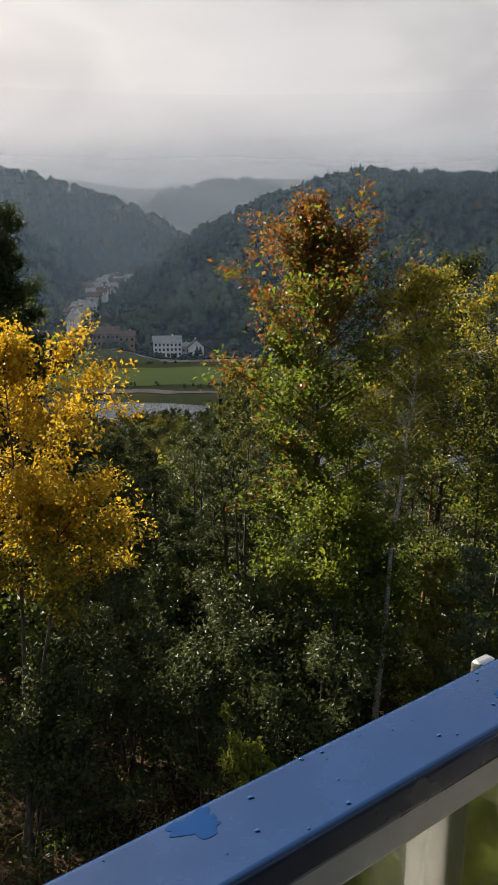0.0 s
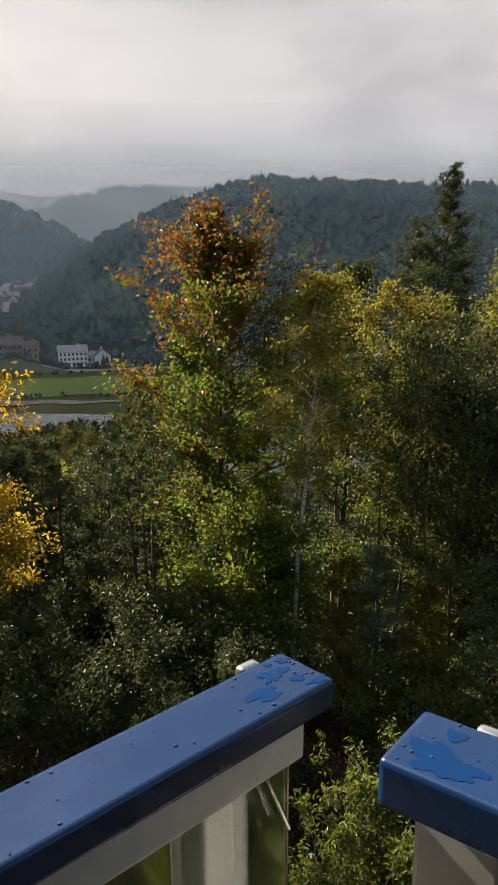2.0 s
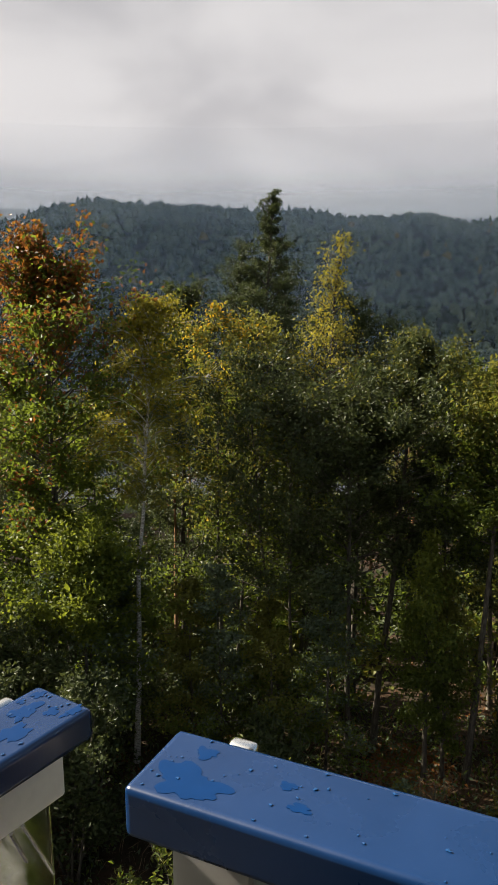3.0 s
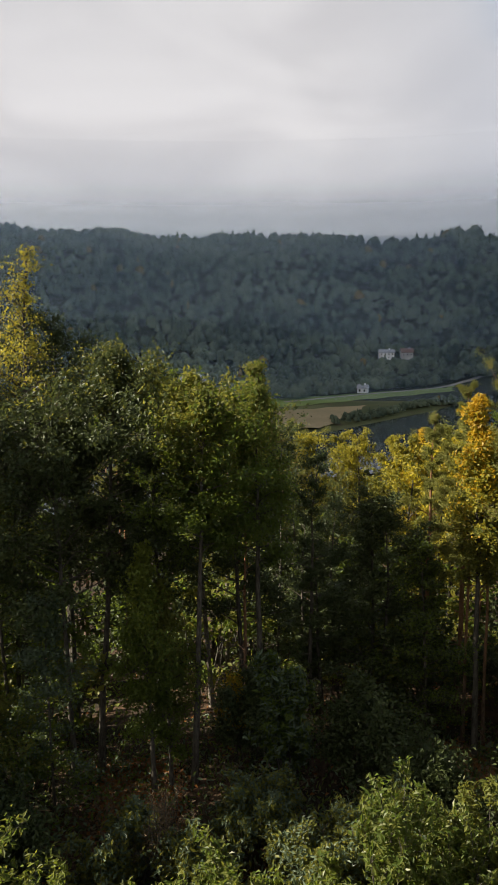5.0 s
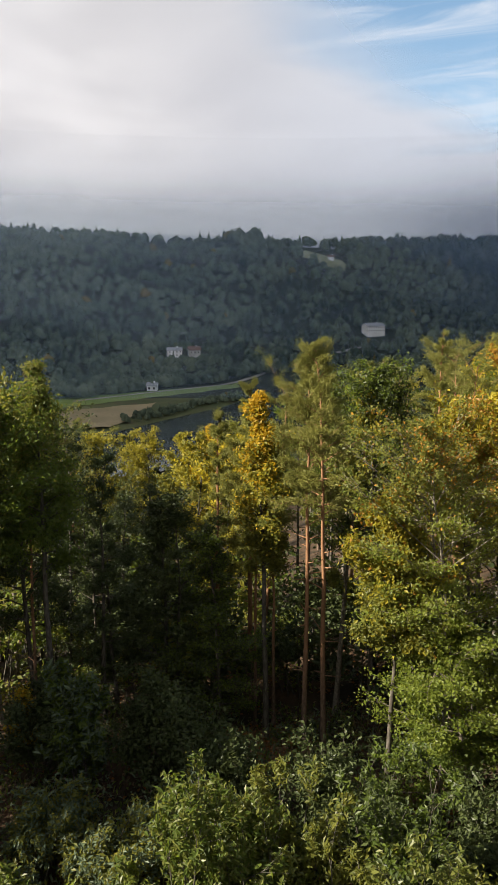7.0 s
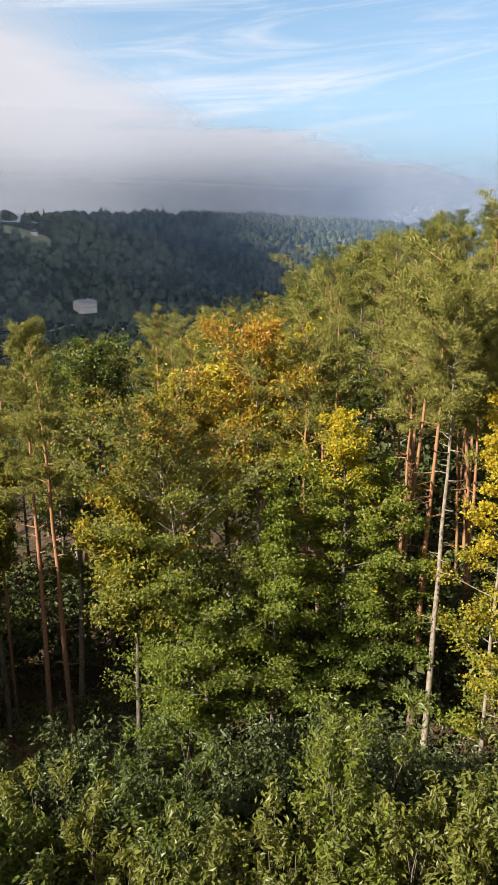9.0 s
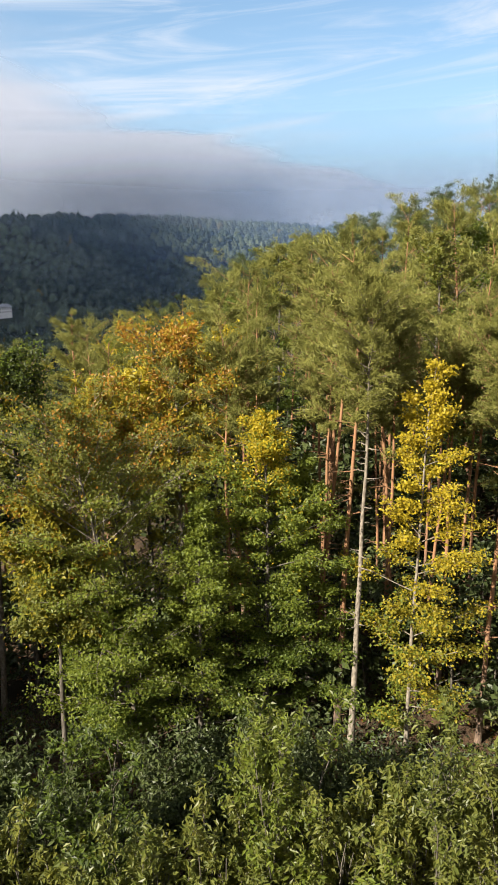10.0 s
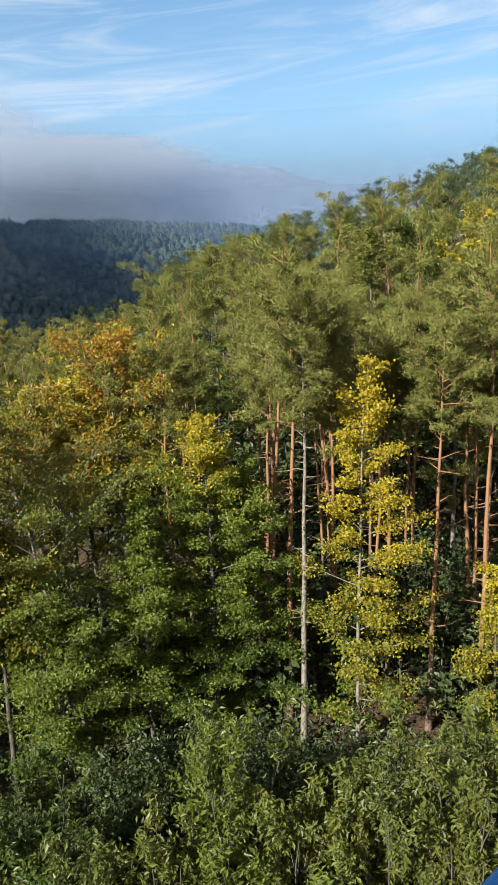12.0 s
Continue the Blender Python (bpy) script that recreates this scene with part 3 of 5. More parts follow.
def key_trees():
    T = at_tree
    # the yellow cherry and the group that hides the valley
    T(OAK, "cherry_tree", "young cherry tree with bright yellow autumn leaves", "tree", 17.6, 14.4, 10.9, 7.8, 1.6, [LEAF_OLIVE, LEAF_YGREEN, LEAF_YELLOW], BARK, 11, three(0.50, 0.62, 0.10), baz=20.0, shape="round", stems=2, up0=8, up1=50,
      limbs=64, ll=0.14, lw=0.080, leaves=36, hang=0.4)
    T(OAK, "oak_tree", "tall oak turning rust orange at the top", "tree", -2.7, 19.5, 14.1, 3.6, 2.2, [LEAF_GREEN, LEAF_RUST, LEAF_ORANGE], BARK, 12, three(0.86, 1.10, 0.13, (-0.060, 0.0)), baz=-4.9,
      limbs=120, twigs=8, leaves=22, ll=0.17, lw=0.105, up0=4, up1=74, fineness=0.8)
    T(OAK, "oak_tree", "leafy oak with grey green lower branches", "tree", -5.8, 18.4, 6.4, 0.8, 1.9, [LEAF_GREEN, LEAF_GREY], BARK, 313, limbs=50, leaves=26, up0=5, up1=45)
    T(OAK, "maple_tree", "small maple with fresh lime green leaves", "tree", -5.2, 16.8, 7.0, 4.3, 1.32, [LEAF_GREEN, LEAF_LIME], BARK, 13, turning(0.62), leaves=24, ll=0.15, lw=0.10)
    T(BIRCH, "birch_tree", "slender birch with a white trunk and olive leaves", "tree", -11.3, 18.3, 12.7, 6.8, 1.65, [LEAF_OLIVE, LEAF_YGREEN], BARK_BIRCH, 14, turning(0.66, 0.2), baz=-9.0, r0=0.085, limbs=64, leaves=15, shape="broad")
    T(PINE, "pine_tree", "olive pine half hidden behind the rusty oak", "tree", 2.6, 32, 7.9, 0.5, 1.2, [NEEDLE], BARK_PINE, 314, shape="spire", limbs=44, leaves=34, ll=0.2, lw=0.05)
    T(OAK, "oak_tree", "dark green oak rising behind the birch", "tree", -13.2, 23, 12.9, 4.0, 1.5, [LEAF_DARK], BARK, 51, limbs=56, leaves=22)
    T(OAK, "oak_tree", "olive oak with an orange patch in its crown", "tree", -16.1, 20, 12.4, 4.0, 1.85, [LEAF_GREEN, LEAF_OLIVE, LEAF_YELLOW], BARK, 16, three(0.58, 1.02, 0.17), limbs=58, leaves=19, stems=2)
    T(BEECH, "spruce_tree", "dark pointed conifer above the other crowns", "tree", -19.2, 24, 15.5, 9.6, 2.5, [LEAF_DARK, NEEDLE_DARK], BARK, 15, limbs=90, ll=0.16, lw=0.06, leaves=26, shape="cone", up0=15, up1=55)
    T(BEECH, "spruce_tree", "slim dark conifer with an upright tip", "tree", -17.1, 24.5, 14.0, 9.5, 1.9, [LEAF_DARK, NEEDLE_DARK], BARK, 317, limbs=50, ll=0.16, lw=0.06, leaves=22, shape="cone", up0=15, up1=55)
    T(BEECH, "spruce_tree", "small dark conifer beside the tall one", "tree", -21.6, 25, 13.3, 8.5, 1.9, [LEAF_DARK, NEEDLE_DARK], BARK, 318, limbs=50, ll=0.16, lw=0.06, leaves=22, shape="cone", up0=15, up1=55)
    T(OAK, "oak_tree", "olive green oak in the middle of the group", "tree", -19.0, 21.0, 12.2, 3.0, 2.3, [LEAF_GREEN, LEAF_OLIVE], BARK, 52, turning(0.6, 0.2), limbs=56, leaves=17, stems=2)
    T(BIRCH, "birch_tree", "birch with a thin golden yellow top", "tree", -24.6, 21, 14.0, 8.6, 2.1, [LEAF_OLIVE, LEAF_YGREEN], BARK, 17, turning(0.84, 0.18), baz=-22.8, limbs=64, leaves=12, shape="cone", up0=35, up1=60, droop=0.2)
    T(OAK, "oak_tree", "dark oak close behind the golden birch", "tree", -26.8, 23.5, 12.4, 5.0, 1.9, [LEAF_DARK], BARK, 53, limbs=56, leaves=20)
    T(OAK, "oak_tree", "dense green oak with a few turning leaves", "tree", -21.8, 18.8, 11.4, 4.2, 2.2, [LEAF_DARK, LEAF_OLIVE], BARK, 19, turning(1.15), limbs=56, leaves=18, stems=2)
    T(OAK, "oak_tree", "oak with a spreading crown toned dark for shade", "tree", -26.4, 18.8, 10.4, 4.4, 2.38, [LEAF_DARK], BARK, 25, limbs=56, leaves=20)
    T(OAK, "oak_tree", "broad dark green oak with a pale pointed top", "tree", -30.7, 19, 11.5, 5.0, 1.65, [LEAF_DARK, LEAF_OLIVE], BARK, 18, turning(0.98, 0.08), baz=-28.4, limbs=64, leaves=26)
    T(OAK, "oak_tree", "dark oak at the edge of the clearing", "tree", -33.4, 21.5, 10.6, 4.5, 1.85, [LEAF_DARK, LEAF_GREEN], BARK, 21, limbs=50, leaves=24)
    T(OAK, "oak_tree", "young oak with a high olive crown", "tree", -38.1, 18, 10.7, 6.2, 1.32, [LEAF_GREEN, LEAF_OLIVE], BARK, 22, turning(0.88, 0.12), baz=-35.9, limbs=50, leaves=30)
    T(BIRCH, "birch_tree", "thin birch with dull olive leaves", "tree", -41.6, 20, 10.9, 5.6, 1.25, [LEAF_GREEN, LEAF_OLIVE], BARK, 23, turning(0.85), leaves=32)
    T(OAK, "oak_tree", "dark slim oak behind the thin birch", "tree", -40.0, 22.5, 9.6, 3.0, 1.72, [LEAF_DARK], BARK, 323, limbs=50, leaves=26)
    T(BIRCH, "sapling", "slim green sapling in the clearing", "tree", -32.6, 17.7, 6.9, 1.5, 0.82, [LEAF_GREEN, LEAF_LIME], BARK, 24, turning(0.6), limbs=34, leaves=26)
    T(BIRCH, "sapling", "small green sapling beside a taller one", "tree", -34.0, 17.9, 5.7, 1.0, 0.79, [LEAF_GREEN, LEAF_OLIVE], BARK, 324, turning(0.6), limbs=30, leaves=26)
    T(BIRCH, "sapling", "tiny sapling with yellow leaves on the clearing", "tree", -39.4, 18.8, 2.7, 1.0, 0.35, [LEAF_YELLOW, LEAF_YGREEN], BARK, 325, limbs=14, leaves=12)
    T(PINE, "pine_tree", "thin pine with a bare reddish stem", "tree", -40.4, 21.5, 9.4, 6.4, 0.8, [NEEDLE_DARK, NEEDLE], BARK_PINE, 26, baz=-40.2, r0=0.06)
    G = "young leafy tree with green leaves at the wood edge"
    for i, (az, d, top, R) in enumerate([(-7.0, 19.2, 5.4, 1.2), (-13.6, 17.6, 5.6, 1.0), (-16.0, 17.4, 5.8, 1.2), (-20.0, 17.2, 5.0, 1.1), (-24.6, 17.4, 5.6, 1.1)]):
        T(BEECH, "young_tree", G, "tree", az, d, top, 0.8, R, [LEAF_GREEN, LEAF_OLIVE] if i % 2 else [LEAF_GREEN, LEAF_GREY], BARK, 190 + i, turning(0.45, 0.25), limbs=40, leaves=18, r0=0.04)
    # the dark gap of the clearing, its shade put into leaf colour, and the lit wood behind it
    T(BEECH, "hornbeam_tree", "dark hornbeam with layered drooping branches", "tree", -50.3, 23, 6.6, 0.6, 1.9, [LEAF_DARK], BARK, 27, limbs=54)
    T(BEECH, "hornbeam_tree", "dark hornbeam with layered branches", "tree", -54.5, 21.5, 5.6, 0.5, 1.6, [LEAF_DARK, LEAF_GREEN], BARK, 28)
    for i, (az, d, top, R) in enumerate([(-45.4, 37, 5.8, 1.8), (-47.6, 40, 5.6, 2.1), (-49.4, 38, 6.0, 1.9), (-51.3, 36, 6.2, 1.8), (-52.8, 34, 6.8, 1.4)]):
        T(OAK, "oak_tree", "sunlit olive oak beyond the dark clearing", "tree", az, d, top, -1.0, R, [LEAF_OLIVE, LEAF_YGREEN], BARK, 330 + i, turning(0.8, 0.2), limbs=40, leaves=20, fineness=1.0)
    T(OAK, "maple_tree", "far maple with a golden top", "tree", -53.4, 35, 6.7, 3.0, 0.92, [LEAF_YGREEN, LEAF_YELLOW], BARK, 336, turning(0.7, 0.1), limbs=30, leaves=22, fineness=0.9)
    T(PINE, "pine_tree", "pale green pine in a thin group", "tree", -54.3, 24, 9.0, 4.8, 0.9, [NEEDLE], BARK_PINE, 33, shape="spire", limbs=40)
    T(PINE, "pine_tree", "grey green pine in a thin group", "tree", -56.9, 23.5, 9.9, 5.2, 0.85, [NEEDLE], BARK_PINE, 32, shape="spire", limbs=40)
    T(OAK, "maple_tree", "maple glowing orange yellow among pines", "tree", -58.3, 21, 9.9, 5.0, 0.85, [LEAF_OLIVE, LEAF_YGREEN, LEAF_YELLOW], BARK, 31, three(0.66, 0.80, 0.08), shape="oval", limbs=46, leaves=20, up0=30, up1=70)
    T(PINE, "pine_tree", "straight pine with a bare reddish trunk", "tree", -60.8, 19.7, 11.2, 7.2, 1.0, [NEEDLE], BARK_PINE, 30, baz=-61.4, r0=0.085, shape="spire", limbs=40)
    T(PINE, "pine_tree", "straight pine with a bare brown trunk", "tree", -62.3, 19.7, 11.5, 7.2, 1.15, [NEEDLE], BARK_PINE, 29, baz=-63.0, r0=0.09, shape="spire", limbs=40)
    T(PINE, "pine_tree", "thin pine stem beside the glowing maple", "tree", -57.4, 22, 8.4, 5.6, 0.7, [NEEDLE], BARK_PINE, 34, r0=0.06)
    T(PINE, "pine_tree", "thin pine stem beside the glowing maple", "tree", -58.9, 22, 8.6, 5.8, 0.7, [NEEDLE], BARK_PINE, 337, r0=0.06)
    T(OAK, "oak_tree", "dark green oak behind the pine pair", "tree", -66.5, 23, 10.8, 3.5, 1.65, [LEAF_DARK, LEAF_GREEN], BARK, 35, limbs=50, leaves=28)
    T(PINE, "pine_tree", "small pine showing over the oak crowns", "tree", -70.3, 27, 11.4, 6.0, 1.0, [NEEDLE], BARK_PINE, 38, shape="spire", limbs=40)
    # the lit edge of the wood
    T(BEECH, "maple_tree", "spreading maple, green below and orange at the top", "tree", -71.2, 18, 10.2, 1.2, 2.0, [LEAF_LIME, LEAF_OLIVE, LEAF_ORANGE], BARK_PALE, 36, three(0.66, 1.05, 0.13), baz=-74.6, stems=2,
      limbs=96, shape="broad", leaves=22, up0=8, up1=55)
    T(OAK, "maple_tree", "slim maple with orange tips on olive leaves", "tree", -68.2, 17.6, 8.3, 4.0, 0.85, [LEAF_OLIVE, LEAF_YGREEN, LEAF_ORANGE], BARK, 39, three(0.70, 1.0, 0.13), shape="oval")
    T(OAK, "oak_tree", "oak with a full rust orange crown", "tree", -75.4, 22, 11.4, 6.4, 1.58, [LEAF_OLIVE, LEAF_YGREEN, LEAF_ORANGE], BARK, 37, three(0.55, 0.90, 0.2), limbs=54, stems=2)
    T(PINE, "larch_tree", "thin larch with a pale bare stem", "tree", -78.4, 22, 10.5, 5.5, 0.7, [NEEDLE, LEAF_OLIVE], BARK_PALE, 49, baz=-78.0, shape="spire")
    T(BEECH, "beech_tree", "leafy green beech in the hedge of the wood", "tree", -79.0, 17.8, 7.4, 0.8, 1.6, [LEAF_GREEN, LEAF_LIME], BARK, 41, turning(0.3, 0.25), limbs=70)
    T(BEECH, "beech_tree", "low green beech below the orange maple", "tree", -72.5, 17.2, 5.2, 0.5, 1.4, [LEAF_GREEN, LEAF_LIME], BARK, 341, turning(0.5, 0.25), limbs=50)
    T(BEECH, "beech_tree", "green beech with a bright yellow top", "tree", -84.3, 18.5, 9.6, 1.0, 1.15, [LEAF_GREEN, LEAF_LIME, LEAF_LEMON], BARK, 40, three(0.40, 0.86, 0.12), limbs=80, shape="broad")
    T(BEECH, "beech_tree", "green beech with yellow tinted branches", "tree", -87.6, 19.0, 8.0, 1.0, 1.2, [LEAF_GREEN, LEAF_LIME], BARK, 42, turning(0.4, 0.25), limbs=56)
    T(PINE, "pine_tree", "tall pine with a bare orange trunk", "tree", -90.7, 19.2, 12.3, 9.0, 1.0, [NEEDLE], BARK_PINE, 43, baz=-90.1, r0=0.10, dead=26, limbs=36, leaves=32)
    T(PINE, "pine_tree", "slim pine with a pale straight trunk", "tree", -92.5, 18.3, 11.7, 8.8, 0.85, [NEEDLE], BARK_PALE, 44, baz=-91.2, r0=0.09, dead=30, limbs=34, leaves=32)
    T(BEECH, "hornbeam_tree", "young hornbeam with layered yellow green leaves", "tree", -95.9, 18.2, 10.5, 0.7, 1.5, [LEAF_LIME, LEAF_YGREEN, LEAF_LEMON], BARK_PALE, 45, three(0.22, 0.52), baz=-95.6,
      limbs=46, leaves=32, twigs=9, up0=8, up1=46, flat=0.75, spread=0.14, r0=0.055, ll=0.12, lw=0.080)
    T(PINE, "pine_tree", "tall pine with dead twigs on its trunk", "tree", -101.7, 19.4, 11.0, 8.4, 1.0, [NEEDLE], BARK_PINE, 46, baz=-101.1, r0=0.085, dead=34)
    T(PINE, "pine_tree", "tall pine with a pale lit trunk", "tree", -108.7, 19, 12.2, 8.0, 1.1, [NEEDLE], BARK_PINE, 47, dead=30, r0=0.10)
    for i, (az, d, top, R) in enumerate([(-83.2, 21.5, 10.6, 0.7), (-88.9, 21.5, 11.2, 0.8), (-93.8, 21.4, 11.3, 0.8), (-98.2, 21.5, 11.0, 0.8), (-99.9, 22.5, 11.6, 0.8), (-104.4, 21, 11.4, 0.9), (-105.3, 22, 11.6, 0.8)]):
        T(PINE, "pine_tree", "slim pine with a long bare orange stem", "tree", az, d, top, 7.8, R, [NEEDLE], BARK_PINE, 350 + i, baz=az + 0.3, r0=0.08, dead=24)
    T(BEECH, "beech_tree", "low beech with yellow leaves at the wood edge", "tree", -106.1, 18.8, 5.3, 0.6, 0.95, [LEAF_LIME, LEAF_YGREEN, LEAF_LEMON], BARK, 48, three(0.3, 0.85), limbs=34, leaves=26)
    T(PINE, "pine_tree", "dark broad pine above the yellow cherry", "tree", 18.0, 26, 13.7, 3.0, 2.5, [NEEDLE_DARK], BARK_PINE, 50, shape="spire", limbs=80, leaves=44, ll=0.30, lw=0.07, spread=0.2)


key_trees()


def dry_bush(az, d, top, R, seed):
    at_tree(SHRUB, "dry_bush", "brown dried-up bush of thin stalks", "shrub", az, d, top, 0.2, R, [DRY], BARK, seed, limbs=70, leaves=5, ll=0.10, lw=0.02, up0=70, up1=84, stems=12)


def key_shrubs():
    S = lambda az, d, top, R, mats, seed, label, **kw: at_tree(SHRUB, "willow_shrub", label, "shrub", az, d, top, 0.3, R, mats, BARK, seed, fineness=1.0, **kw)
    W = "bushy willow shrub with long light green leaves"
    S(-52.6, 11.5, 4.3, 1.6, [WILLOW, LEAF_GREEN], 61, W)
    S(-44.0, 10.5, 2.6, 1.3, [WILLOW, LEAF_LIME], 62, W)
    S(-58.5, 11.0, 3.6, 1.5, [WILLOW, LEAF_GREEN], 63, W)
    S(-70.2, 12, 4.4, 1.4, [LEAF_DARK, LEAF_GREEN], 64, W)
    S(-75.5, 10.5, 3.8, 1.6, [WILLOW], 65, W)
    S(-84.8, 12, 4.7, 1.8, [WILLOW, LEAF_LIME], 66, W)
    S(-93.0, 10.2, 3.3, 1.3, [WILLOW, LEAF_LIME], 67, W)
    S(-101.0, 11.8, 4.7, 1.9, [WILLOW], 68, W)
    S(-107, 12.5, 4.6, 2.0, [WILLOW], 69, W)
    S(1.9, 12.0, 4.3, 0.9, [LEAF_LIME], 70, W)
    S(-15, 10.5, 3.4, 1.8, [WILLOW, LEAF_GREEN], 71, W)
    S(-24, 11.0, 2.8, 1.5, [WILLOW, LEAF_LIME], 72, W)
    S(-6, 9.0, 2.6, 1.3, [LEAF_GREEN, WILLOW], 73, W)
    for az, d, top, R, seed in ((-31, 14.5, 1.7, 0.9, 271), (-35.5, 13.6, 1.5, 0.9, 272), (-39.5, 14.6, 1.7, 0.9, 273), (-28, 13.6, 1.7, 1.0, 274), (-43.5, 13.6, 1.8, 1.0, 275), (-55, 13.2, 2.4, 1.1, 276), (-46, 13.0, 1.9, 1.0, 277), (-48.5, 14.2, 1.8, 1.0, 278), (-41.3, 15.4, 1.7, 1.0, 279), (-51, 14.6, 1.8, 1.0, 280)):
        S(az, d, top, R, [LEAF_OLIVE, LEAF_GREY], seed, "low olive green bush on the clearing", limbs=44)
    for az, d, top, R, seed in ((-79, 9.4, 2.7, 1.4, 171), (-88, 9.0, 2.5, 1.3, 172), (-96, 9.0, 2.4, 1.3, 173), (-104, 9.8, 3.0, 1.5, 174), (-64, 9.2, 2.5, 1.4, 175), (-47, 8.8, 2.4, 1.2, 176)):
        S(az, d, top, R, [LEAF_GREEN, LEAF_DARK] if az > -70 else [WILLOW, LEAF_OLIVE], seed, W, limbs=44)
    for az, d, top, R, seed in ((-86.8, 9.9, 3.2, 1.1, 288), (-92.6, 12.0, 3.8, 1.2, 289), (-90.6, 9.4, 2.8, 1.0, 290), (-80.5, 10.8, 3.9, 1.2, 281), (-89.5, 11.0, 4.0, 1.2, 282), (-96.8, 11.2, 4.0, 1.2, 283), (-105.5, 11.0, 4.3, 1.3, 284), (-66.0, 11.2, 3.6, 1.2, 285), (-61.5, 11.6, 3.4, 1.2, 286), (-57.0, 12.4, 3.4, 1.1, 287)):
        S(az, d, top, R, [WILLOW, LEAF_OLIVE], seed, W, limbs=50)
    S(-36, 11.2, 2.6, 1.2, [WILLOW, LEAF_GREEN], 74, W)
    S(-30, 8.8, 2.4, 1.1, [WILLOW, LEAF_GREEN], 75, W)
    S(-43.3, 17.5, 3.0, 1.0, [LEAF_GREY, LEAF_GREEN], 291, "grey green broad-leaved bush on the clearing", ll=0.2, lw=0.08)
    # darkest leaf colour used here to deepen the shade under the trees
    D_ = "leafy shrub toned dark for the shade of the trees"
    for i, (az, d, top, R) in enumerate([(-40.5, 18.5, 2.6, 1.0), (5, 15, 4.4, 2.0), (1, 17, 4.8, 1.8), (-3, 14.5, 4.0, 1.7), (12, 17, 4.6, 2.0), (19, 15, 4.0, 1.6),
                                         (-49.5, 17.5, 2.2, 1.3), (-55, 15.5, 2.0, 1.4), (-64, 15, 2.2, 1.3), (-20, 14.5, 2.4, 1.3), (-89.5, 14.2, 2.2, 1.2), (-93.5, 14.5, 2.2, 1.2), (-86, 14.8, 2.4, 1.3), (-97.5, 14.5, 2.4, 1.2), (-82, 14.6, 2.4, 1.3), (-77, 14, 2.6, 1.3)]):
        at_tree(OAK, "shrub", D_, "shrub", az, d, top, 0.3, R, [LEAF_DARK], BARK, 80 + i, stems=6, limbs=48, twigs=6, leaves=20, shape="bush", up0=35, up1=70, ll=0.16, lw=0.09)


key_shrubs()
dry_bush(-81.8, 9.6, 3.0, 0.7, 181)
dry_bush(-72.0, 10.6, 3.0, 0.8, 182)
dry_bush(-60.0, 9.6, 2.6, 0.7, 183)
dry_bush(-33.0, 14.0, 2.2, 0.9, 184)


# ---- woods that fill the slope and the hillside ----
TOPS = table([(80, 6.0), (27, 5.0), (24, 3.0), (19, 0.0), (17, -5.0), (14.5, -11.0), (12.5, -11.6), (11, -11.8), (3, -11.3), (1, -9.0), (-1, -7.0), (-3, -6.5), (-8, -6.0), (-12, -6.0), (-20, -6.0), (-26, -6.0), (-30, -6.0), (-34, -6.0), (-38, -5.4),
              (-42, -5.4), (-44, -8.8), (-46, -13.0), (-52, -13.0), (-54, -10.6), (-56, -7.2), (-60, -4.4), (-66, -5.0), (-70, -4.2), (-76.4, -2.2), (-81, -0.2), (-86.7, 2.4), (-92.4, 3.7),
              (-97, 5.0), (-101, 6.2), (-104.5, 7.0), (-120, 9.0)])


